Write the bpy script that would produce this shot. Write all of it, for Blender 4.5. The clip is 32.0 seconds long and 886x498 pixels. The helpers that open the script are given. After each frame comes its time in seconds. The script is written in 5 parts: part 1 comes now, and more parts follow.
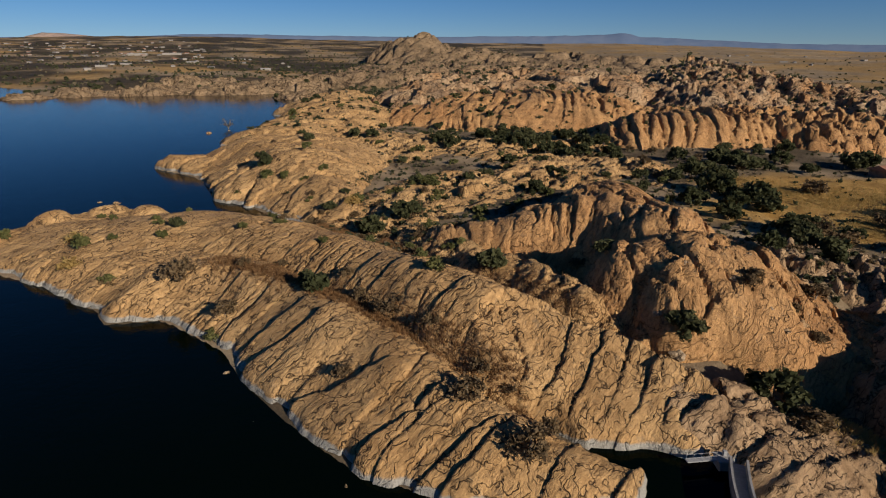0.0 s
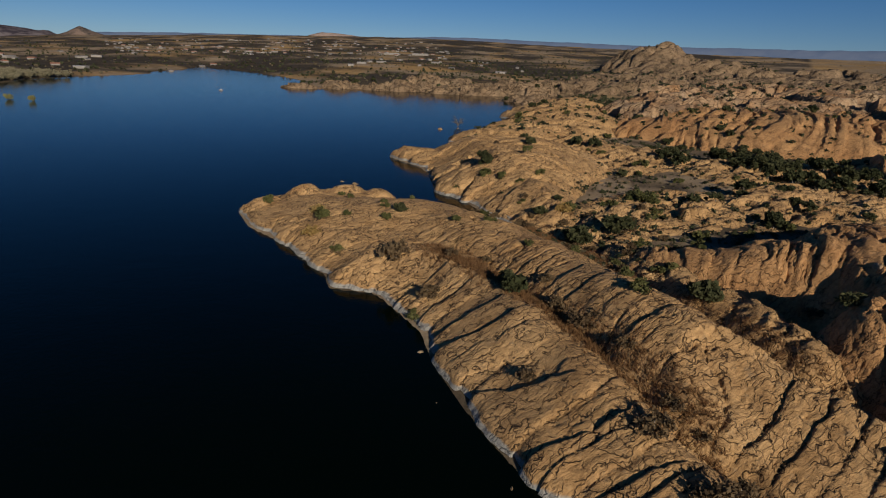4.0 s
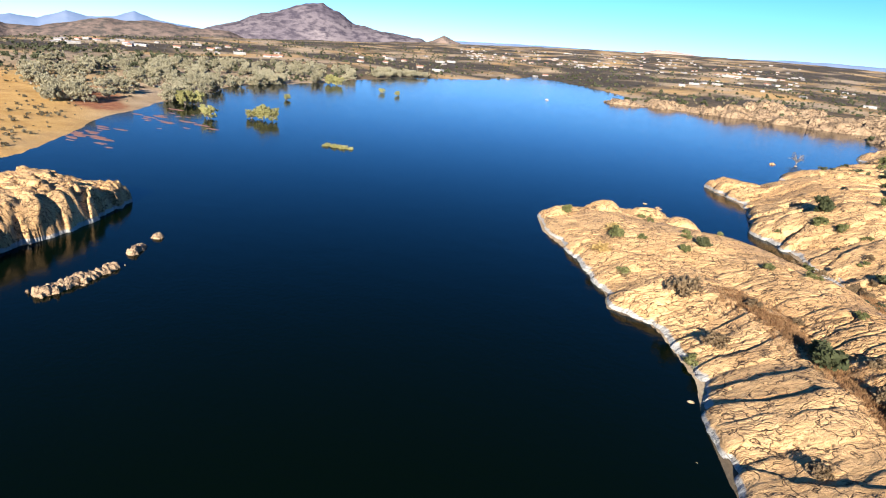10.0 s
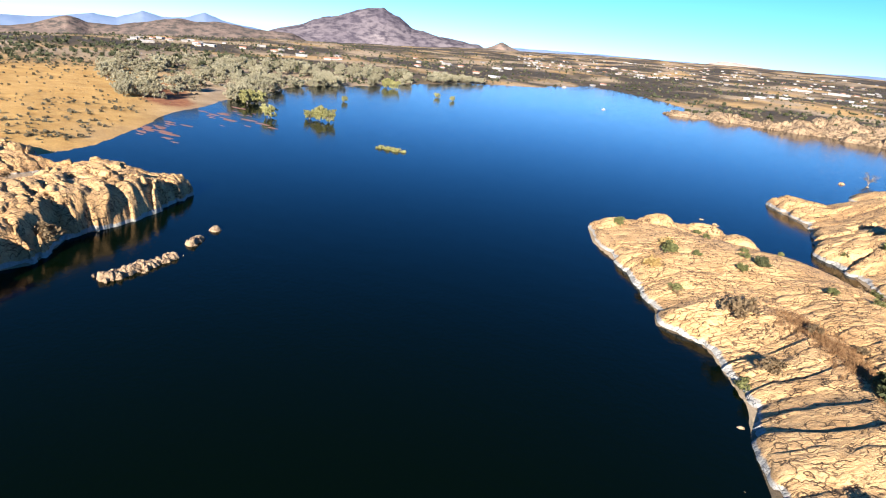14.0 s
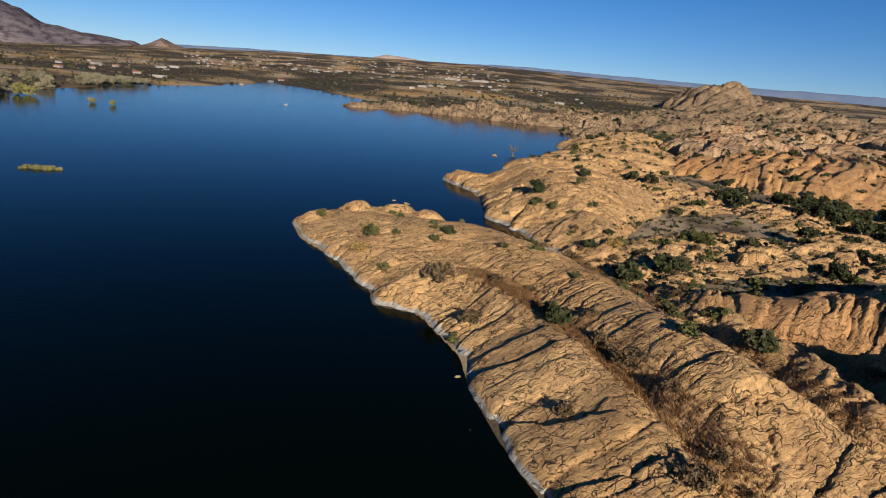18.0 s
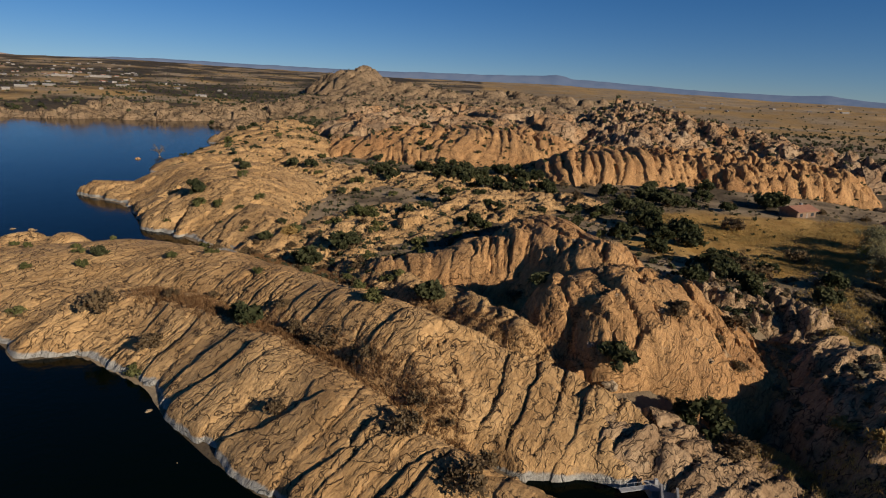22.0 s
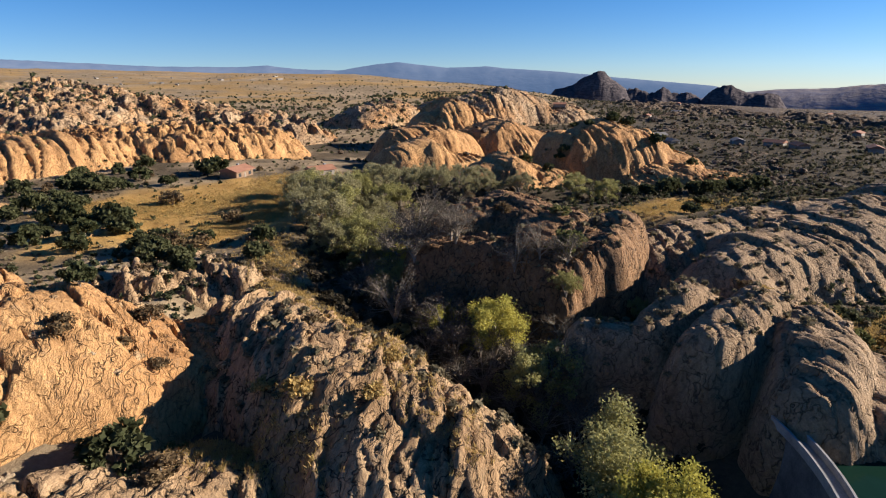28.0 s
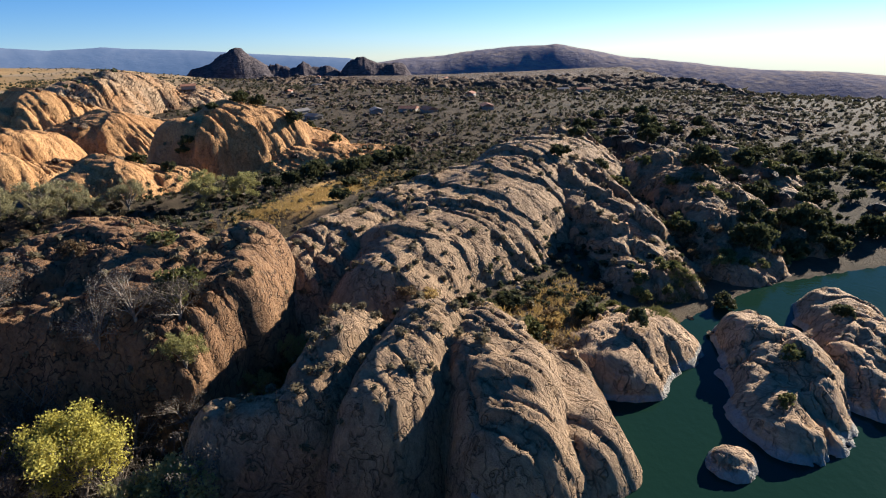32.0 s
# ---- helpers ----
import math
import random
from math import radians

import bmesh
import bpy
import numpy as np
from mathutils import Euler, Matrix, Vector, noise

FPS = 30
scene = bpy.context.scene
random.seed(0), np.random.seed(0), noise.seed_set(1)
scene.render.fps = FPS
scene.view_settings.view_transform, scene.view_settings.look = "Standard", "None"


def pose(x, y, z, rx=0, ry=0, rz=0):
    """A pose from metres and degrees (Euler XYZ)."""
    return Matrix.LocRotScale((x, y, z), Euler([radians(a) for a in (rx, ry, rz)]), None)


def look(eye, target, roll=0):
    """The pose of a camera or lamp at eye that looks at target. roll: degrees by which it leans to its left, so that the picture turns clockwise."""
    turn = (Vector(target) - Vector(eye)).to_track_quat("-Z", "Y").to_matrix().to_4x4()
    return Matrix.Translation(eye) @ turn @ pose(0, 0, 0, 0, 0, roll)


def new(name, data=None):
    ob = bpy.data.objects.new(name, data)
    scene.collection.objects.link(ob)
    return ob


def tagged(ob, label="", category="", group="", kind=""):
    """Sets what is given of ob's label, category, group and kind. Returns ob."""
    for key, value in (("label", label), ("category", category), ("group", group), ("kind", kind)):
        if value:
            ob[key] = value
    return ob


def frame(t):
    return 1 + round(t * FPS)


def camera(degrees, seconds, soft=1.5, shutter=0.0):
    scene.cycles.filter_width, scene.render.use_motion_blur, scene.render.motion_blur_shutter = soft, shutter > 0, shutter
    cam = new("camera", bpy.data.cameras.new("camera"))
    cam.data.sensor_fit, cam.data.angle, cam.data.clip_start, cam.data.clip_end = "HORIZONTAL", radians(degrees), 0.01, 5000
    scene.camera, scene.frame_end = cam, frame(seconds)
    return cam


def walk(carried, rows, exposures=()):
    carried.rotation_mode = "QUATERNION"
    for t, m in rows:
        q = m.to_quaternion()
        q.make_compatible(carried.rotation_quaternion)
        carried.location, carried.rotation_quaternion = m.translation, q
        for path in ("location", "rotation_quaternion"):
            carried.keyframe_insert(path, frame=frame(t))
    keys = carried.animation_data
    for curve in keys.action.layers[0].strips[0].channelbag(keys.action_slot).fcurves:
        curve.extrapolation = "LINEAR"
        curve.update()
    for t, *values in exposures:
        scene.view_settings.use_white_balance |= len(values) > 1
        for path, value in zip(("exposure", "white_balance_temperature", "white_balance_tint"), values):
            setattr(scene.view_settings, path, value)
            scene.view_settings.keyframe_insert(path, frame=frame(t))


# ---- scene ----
cam = camera(74.99, 32.0, soft=1.1)
PATH = [
    (0, (0.00, -0.00, 42.00), (-0.441, 18.882, 35.421), 0.03),
    (0.5, (0.00, -0.00, 42.00), (-1.537, 18.828, 35.432), 0.31),
    (1, (0.00, 0.00, 42.00), (-2.551, 18.724, 35.449), 0.58),
    (1.5, (0.00, 0.00, 42.00), (-3.449, 18.585, 35.465), 0.88),
    (2, (-0.00, 0.00, 42.00), (-4.335, 18.402, 35.475), 1.19),
    (2.5, (-0.00, 0.00, 42.00), (-5.188, 18.181, 35.477), 1.39),
    (4.5, (-0.00, 0.00, 42.00), (-7.886, 17.188, 35.489), 2.45),
    (5, (-0.00, -0.00, 42.00), (-8.626, 16.832, 35.498), 2.66),
    (5.5, (-0.00, -0.00, 42.00), (-9.498, 16.354, 35.492), 2.88),
    (6, (-0.00, -0.00, 42.00), (-10.321, 15.840, 35.474), 3.13),
    (6.5, (-0.00, 0.00, 42.00), (-11.095, 15.306, 35.471), 3.24),
    (7, (0.00, 0.00, 42.00), (-11.739, 14.811, 35.456), 3.61),
    (7.5, (0.00, -0.00, 42.00), (-12.379, 14.269, 35.429), 3.93),
    (8, (0.00, -0.00, 42.00), (-13.029, 13.667, 35.409), 4.23),
    (8.5, (-0.00, -0.00, 42.00), (-13.554, 13.136, 35.386), 4.46),
    (9, (-0.00, -0.00, 42.00), (-14.012, 12.641, 35.378), 4.66),
    (9.5, (0.00, -0.00, 42.00), (-14.453, 12.125, 35.359), 4.93),
    (10, (-0.00, -0.00, 42.00), (-14.866, 11.601, 35.336), 5.10),
    (10.5, (-0.00, -0.00, 42.00), (-15.210, 11.133, 35.314), 5.31),
    (11, (-0.00, -0.00, 42.00), (-15.489, 10.730, 35.295), 5.48),
    (11.5, (-0.00, -0.00, 42.00), (-15.707, 10.402, 35.285), 5.65),
    (12, (-0.00, -0.00, 42.00), (-15.851, 10.183, 35.289), 5.82),
    (12.5, (-0.00, 0.00, 42.00), (-15.926, 10.064, 35.286), 5.94),
    (13, (-0.00, 0.00, 42.00), (-15.981, 9.984, 35.297), 6.01),
    (13.5, (-0.00, 0.00, 42.00), (-15.991, 9.976, 35.309), 6.18),
    (15.5, (-0.00, -0.00, 42.00), (-14.072, 12.711, 35.643), 6.12),
    (16, (-0.00, 0.00, 42.00), (-13.225, 13.638, 35.747), 5.98),
    (16.5, (0.00, 0.00, 42.00), (-12.176, 14.631, 35.860), 5.88),
    (17, (-0.00, 0.00, 42.00), (-11.041, 15.549, 35.973), 5.43),
    (17.5, (-0.00, 0.00, 42.00), (-9.957, 16.302, 36.074), 5.21),
    (18, (0.00, 0.00, 42.00), (-8.823, 16.977, 36.174), 5.09),
    (18.5, (-0.00, 0.00, 42.00), (-7.572, 17.595, 36.249), 4.89),
    (19, (-0.00, 0.00, 42.00), (-6.304, 18.114, 36.332), 4.57),
    (19.5, (0.00, 0.00, 42.00), (-4.962, 18.545, 36.392), 4.13),
    (20, (0.00, 0.00, 42.00), (-3.606, 18.867, 36.430), 3.80),
    (20.5, (0.00, -0.00, 42.00), (-2.310, 19.080, 36.468), 3.48),
    (21, (0.00, 0.00, 42.00), (-1.010, 19.203, 36.503), 3.24),
    (21.5, (0.00, 0.00, 42.00), (0.347, 19.230, 36.513), 2.80),
    (22, (0.00, -0.00, 42.00), (1.659, 19.162, 36.515), 2.39),
    (22.5, (0.02, -0.03, 41.92), (2.421, 19.053, 36.437), 2.16),
    (23, (0.38, 0.09, 41.87), (3.371, 19.089, 36.398), 2.00),
    (23.5, (1.28, 0.30, 41.80), (4.650, 19.233, 36.303), 1.86),
    (24, (2.68, 0.80, 41.58), (6.327, 19.665, 36.046), 1.85),
    (24.5, (4.39, 1.54, 41.32), (8.498, 20.316, 35.775), 1.82),
    (26.5, (12.53, 4.42, 40.09), (23.069, 20.433, 34.378), 0.82),
    (27, (14.84, 4.85, 39.70), (27.128, 19.548, 33.943), 0.42),
    (27.5, (17.42, 5.25, 39.29), (31.425, 18.280, 33.436), -0.11),
    (28, (20.02, 5.53, 38.93), (35.283, 16.988, 32.963), -0.48),
    (28.5, (22.95, 5.74, 38.60), (39.112, 15.836, 32.550), -0.80),
    (29, (26.27, 6.16, 38.24), (43.692, 13.791, 32.047), -1.33),
    (29.5, (29.77, 6.82, 37.95), (48.166, 11.359, 31.545), -1.81),
    (30, (33.29, 7.40, 37.77), (51.927, 10.512, 31.226), -2.06),
    (30.5, (36.96, 7.81, 37.58), (55.627, 10.547, 30.931), -2.19),
    (31, (40.79, 8.07, 37.41), (59.462, 10.482, 30.672), -2.25),
    (31.5, (44.73, 8.31, 37.26), (63.432, 10.199, 30.427), -2.36),
    (32, (48.84, 8.41, 37.09), (67.550, 9.871, 30.163), -2.37),
]
# the camera's own brightening and white balance: seconds, stops, kelvin, tint
EXPOSURES = [(0, 0.05, 6500, 10), (2, -0.35, 6450, 10), (5, -0.25, 6400, 10), (6.5, 0.35, 6350, 10), (8, 1.25, 6200, 10), (9.5, 1.75, 6000, 10), (13, 1.95, 5900, 10),
             (15, 1.9, 5950, 10), (16, 1.75, 6050, 10), (17, 1.2, 6200, 10), (18, 0.5, 6350, 10), (19, -0.25, 6450, 10), (20, -0.45, 6450, 10), (21, -0.2, 6550, 10),
             (23, 0.25, 6600, 10), (26.5, 0.6, 6450, 10), (28, 1.08, 6300, 10), (29.5, 1.65, 6150, 10), (30.5, 1.6, 6150, 10), (32, 1.25, 6150, 10)]
walk(cam, [(t, look(eye, target, roll)) for t, eye, target, roll in PATH], EXPOSURES)

# ---- world and sun ----
SUN_AZ, SUN_EL = 136.0, 21.5
world = bpy.data.worlds.new("sky")
scene.world = world
world.use_nodes = True
wt = world.node_tree
sky = wt.nodes.new("ShaderNodeTexSky")
sky.sky_type = "NISHITA"
sky.sun_disc = False
sky.sun_elevation, sky.sun_rotation = radians(SUN_EL), radians(SUN_AZ)
sky.altitude, sky.air_density, sky.dust_density, sky.ozone_density = 1600.0, 1.0, 0.08, 4.0
coords = wt.nodes.new("ShaderNodeTexCoord")
lift = wt.nodes.new("ShaderNodeVectorMath")
lift.operation, lift.inputs[1].default_value = "ADD", (0.0, 0.0, 0.03)
wt.links.new(coords.outputs["Generated"], lift.inputs[0])
wt.links.new(lift.outputs[0], sky.inputs["Vector"])
rich = wt.nodes.new("ShaderNodeHueSaturation")
rich.inputs["Saturation"].default_value = 1.26
wt.links.new(sky.outputs["Color"], rich.inputs["Color"])
tint = wt.nodes.new("ShaderNodeMix")
tint.data_type, tint.blend_type = "RGBA", "MULTIPLY"
tint.inputs["Factor"].default_value, tint.inputs["B"].default_value = 1.0, (0.95, 0.98, 1.16, 1)
wt.links.new(rich.outputs["Color"], tint.inputs["A"])
wt.links.new(tint.outputs["Result"], wt.nodes["Background"].inputs["Color"])
wt.nodes["Background"].inputs["Strength"].default_value = 0.052
sun_lamp = bpy.data.lights.new("sun", "SUN")
sun_lamp.energy, sun_lamp.angle, sun_lamp.color = 5.6, radians(0.53), (1.0, 0.90, 0.76)
sun = new("sun", sun_lamp)
sx, sy = math.sin(radians(SUN_AZ)), math.cos(radians(SUN_AZ))
sun.matrix_world = look((sx * 100, sy * 100, 100 * math.tan(radians(SUN_EL))), (0, 0, 0))

# ---- number tools ----
def hash2(ix, iy, seed):
    a, b = ix.astype(np.int32).view(np.uint32), iy.astype(np.int32).view(np.uint32)
    h = a * np.uint32(374761393) + b * np.uint32(668265263) + np.uint32((seed * 974634777) & 0xFFFFFFFF)
    h = (h ^ (h >> np.uint32(13))) * np.uint32(1274126177)
    h = (h ^ (h >> np.uint32(16))) * np.uint32(2246822519)
    return ((h ^ (h >> np.uint32(15))) & np.uint32(0xFFFFFF)).astype(np.float32) * np.float32(1 / 0x1000000)


def vnoise(x, y, seed=0):
    ix, iy = np.floor(x), np.floor(y)
    fx, fy = x - ix, y - iy
    fx, fy = fx * fx * fx * (fx * (fx * 6 - 15) + 10), fy * fy * fy * (fy * (fy * 6 - 15) + 10)
    a, b = hash2(ix, iy, seed), hash2(ix + 1, iy, seed)
    c, d = hash2(ix, iy + 1, seed), hash2(ix + 1, iy + 1, seed)
    return (a + (b - a) * fx) * (1 - fy) + (c + (d - c) * fx) * fy


def fbm(x, y, octaves=4, seed=0, gain=0.5):
    total, amp, norm = 0.0, 1.0, 0.0
    for k in range(octaves):
        total = total + amp * (vnoise(x * 2 ** k + 17.3 * k, y * 2 ** k - 9.1 * k, seed + k) - 0.5)
        norm += amp
        amp *= gain
    return total / norm * 2


def cells(u, v, seed=0, jitter=0.9):
    """Nearest and second nearest distance of scattered cell centres, and a random number for each cell."""
    iu, iv = np.floor(u), np.floor(v)
    f1 = np.full(u.shape, 9.0)
    f2 = np.full(u.shape, 9.0)
    rnd = np.zeros(u.shape)
    off = np.zeros(u.shape)
    for du in (-1, 0, 1):
        for dv in (-1, 0, 1):
            cu, cv = iu + du, iv + dv
            pu = cu + 0.5 + (hash2(cu, cv, seed) - 0.5) * jitter
            pv = cv + 0.5 + (hash2(cu, cv, seed + 7) - 0.5) * jitter
            d = np.hypot(u - pu, v - pv)
            near = d < f1
            f2 = np.where(near, f1, np.minimum(f2, d))
            rnd = np.where(near, hash2(cu, cv, seed + 13), rnd)
            off = np.where(near, v - pv, off)
            f1 = np.where(near, d, f1)
    return f1, f2, rnd, off


def smooth(a, b, x):
    t = np.clip((x - a) / (b - a), 0, 1)
    return t * t * (3 - 2 * t)


def seg_field(x, y, pts):
    """Distance to a bent line over its local half width, and its local height."""
    best = np.full(x.shape, 1e9)
    top = np.zeros(x.shape)
    along = np.zeros(x.shape)
    if len(pts) == 1:
        px, py, pz, pw = pts[0]
        return np.hypot(x - px, y - py) / pw, np.full(x.shape, float(pz)), along
    run = 0.0
    for (ax, ay, az, aw), (bx, by, bz, bw) in zip(pts, pts[1:]):
        dx, dy = bx - ax, by - ay
        n2 = dx * dx + dy * dy
        t = np.clip(((x - ax) * dx + (y - ay) * dy) / n2, 0, 1)
        d = np.hypot(x - ax - t * dx, y - ay - t * dy) / (aw + t * (bw - aw))
        near = d < best
        best = np.where(near, d, best)
        top = np.where(near, az + t * (bz - az), top)
        along = np.where(near, run + t * n2 ** 0.5, along)
        run += n2 ** 0.5
    return best, top, along


def line_dist(x, y, pts):
    best = np.full(x.shape, 1e9)
    val = np.zeros(x.shape)
    for (ax, ay, az), (bx, by, bz) in zip(pts, pts[1:]):
        dx, dy = bx - ax, by - ay
        t = np.clip(((x - ax) * dx + (y - ay) * dy) / (dx * dx + dy * dy), 0, 1)
        d = np.hypot(x - ax - t * dx, y - ay - t * dy)
        near = d < best
        best, val = np.where(near, d, best), np.where(near, az + t * (bz - az), val)
    return best, val


def in_poly(x, y, poly):
    """Distance to the shore, below zero in the lake."""
    shape = np.shape(x)
    px, py = np.asarray(x, np.float32).ravel(), np.asarray(y, np.float32).ravel()
    a = np.array(poly, np.float32)
    b = np.roll(a, -1, 0)
    out = np.empty(px.size, np.float32)
    chunk = 4096
    for k in range(0, px.size, chunk):
        u, v = px[k:k + chunk], py[k:k + chunk]
        if u.size < 64:  # few places: all edges at once
            d = b - a
            t = ((u[:, None] - a[:, 0]) * d[:, 0] + (v[:, None] - a[:, 1]) * d[:, 1]) / (d * d).sum(1)
            t = np.minimum(np.maximum(t, 0), 1)
            best = ((u[:, None] - a[:, 0] - t * d[:, 0]) ** 2 + (v[:, None] - a[:, 1] - t * d[:, 1]) ** 2).min(1)
            rise = np.where(d[:, 1] == 0, 1e-9, d[:, 1])
            inside = (((a[:, 1] > v[:, None]) != (b[:, 1] > v[:, None])) & (u[:, None] < d[:, 0] * (v[:, None] - a[:, 1]) / rise + a[:, 0])).sum(1) % 2 == 1
        else:
            inside, best = np.zeros(u.size, bool), np.full(u.size, 1e12, np.float32)
            for (ax, ay), (bx, by) in zip(a.tolist(), b.tolist()):
                dx, dy = bx - ax, by - ay
                ux, vy = u - ax, v - ay
                t = np.minimum(np.maximum((ux * dx + vy * dy) * (1 / (dx * dx + dy * dy)), 0), 1)
                best = np.minimum(best, (ux - t * dx) ** 2 + (vy - t * dy) ** 2)
                inside ^= ((ay > v) != (by > v)) & (ux < vy * (dx / (dy if dy else 1e-9)))
        best = np.sqrt(best)
        out[k:k + chunk] = np.where(inside, -best, best)
    return out.reshape(shape)


def mesh_from(name, verts, faces, material, shade=True):
    me = bpy.data.meshes.new(name)
    verts = np.asarray(verts, np.float32)
    faces = np.asarray(faces, np.int32)
    k = faces.shape[1]
    me.vertices.add(len(verts))
    me.vertices.foreach_set("co", verts.ravel())
    me.loops.add(faces.size)
    me.loops.foreach_set("vertex_index", faces.ravel())
    me.polygons.add(len(faces))
    me.polygons.foreach_set("loop_start", np.arange(0, faces.size, k, dtype=np.int32))
    me.polygons.foreach_set("use_smooth", np.full(len(faces), shade))
    me.update(calc_edges=True)
    me.materials.append(material)
    return me


def grid_faces(nu, nv, wrap=False):
    i, j = np.meshgrid(np.arange(nu - 1), np.arange(nv if wrap else nv - 1), indexing="ij")
    j2 = (j + 1) % nv
    return np.stack([i * nv + j, (i + 1) * nv + j, (i + 1) * nv + j2, i * nv + j2], -1).reshape(-1, 4)


# ---- materials ----
def material(name):
    m = bpy.data.materials.new(name)
    m.use_nodes = True
    nt = m.node_tree
    return m, nt, nt.nodes["Principled BSDF"]


def node(nt, kind, **inputs):
    n = nt.nodes.new(kind)
    for key, value in inputs.items():
        n.inputs[key.replace("_", " ")].default_value = value
    return n


def ramp(nt, source, stops):
    r = nt.nodes.new("ShaderNodeValToRGB")
    el = r.color_ramp.elements
    while len(el) < len(stops):
        el.new(0.5)
    for e, (p, c) in zip(el, stops):
        e.position, e.color = p, (*c, 1)
    nt.links.new(source, r.inputs["Fac"])
    return r.outputs["Color"]


def mix(nt, fac, a, b, blend="MIX"):
    m = nt.nodes.new("ShaderNodeMix")
    m.data_type, m.blend_type = "RGBA", blend
    for sock, v in ((m.inputs["Factor"], fac), (m.inputs["A"], a), (m.inputs["B"], b)):
        if isinstance(v, (int, float)):
            sock.default_value = v
        elif isinstance(v, tuple):
            sock.default_value = (*v, 1)
        else:
            nt.links.new(v, sock)
    return m.outputs["Result"]


def place(nt, scale=(1, 1, 1), turn=0.0):
    g = nt.nodes.new("ShaderNodeNewGeometry")
    m = nt.nodes.new("ShaderNodeMapping")
    m.vector_type = "TEXTURE"
    m.inputs["Scale"].default_value = tuple(1 / v for v in scale)
    m.inputs["Rotation"].default_value = (0, 0, radians(turn))
    nt.links.new(g.outputs["Position"], m.inputs["Vector"])
    return m.outputs["Vector"]


def noise_at(nt, vec, scale, detail=5.0, rough=0.6):
    n = node(nt, "ShaderNodeTexNoise", Scale=scale, Detail=detail, Roughness=rough)
    nt.links.new(vec, n.inputs["Vector"])
    return n.outputs["Fac"]


def math_node(nt, op, a, b):
    n = nt.nodes.new("ShaderNodeMath")
    n.operation = op
    for sock, v in zip(n.inputs, (a, b)):
        if isinstance(v, (int, float)):
            sock.default_value = v
        else:
            nt.links.new(v, sock)
    return n.outputs[0]


def cracks(nt, p, spacing, turn, fine, width, share):
    """Thin broken joint lines that run roughly side by side: zero on a line, one off it."""
    wander = noise_at(nt, p, 0.16 * fine, 4, 0.55)
    sway = noise_at(nt, p, 0.9 * fine, 3, 0.6)
    pos = nt.nodes.new("ShaderNodeSeparateXYZ")
    nt.links.new(place(nt, (1, 1, 1), turn), pos.inputs[0])
    c = math_node(nt, "MULTIPLY", math_node(nt, "ADD", pos.outputs["Y"], math_node(nt, "MULTIPLY", pos.outputs["Z"], 0.7)), fine / spacing)
    c = math_node(nt, "ADD", c, math_node(nt, "ADD", math_node(nt, "MULTIPLY", wander, 7.0), math_node(nt, "MULTIPLY", sway, 0.45)))
    off = math_node(nt, "ABSOLUTE", math_node(nt, "SUBTRACT", math_node(nt, "FRACT", c, 0.0), 0.5), 0.0)
    line = ramp(nt, off, [(0.0, (0, 0, 0)), (width, (1, 1, 1))])
    gone = ramp(nt, noise_at(nt, p, 0.27 * fine, 4, 0.65), [(share - 0.04, (0, 0, 0)), (share + 0.05, (1, 1, 1))])
    return mix(nt, gone, line, (1.0, 1.0, 1.0))


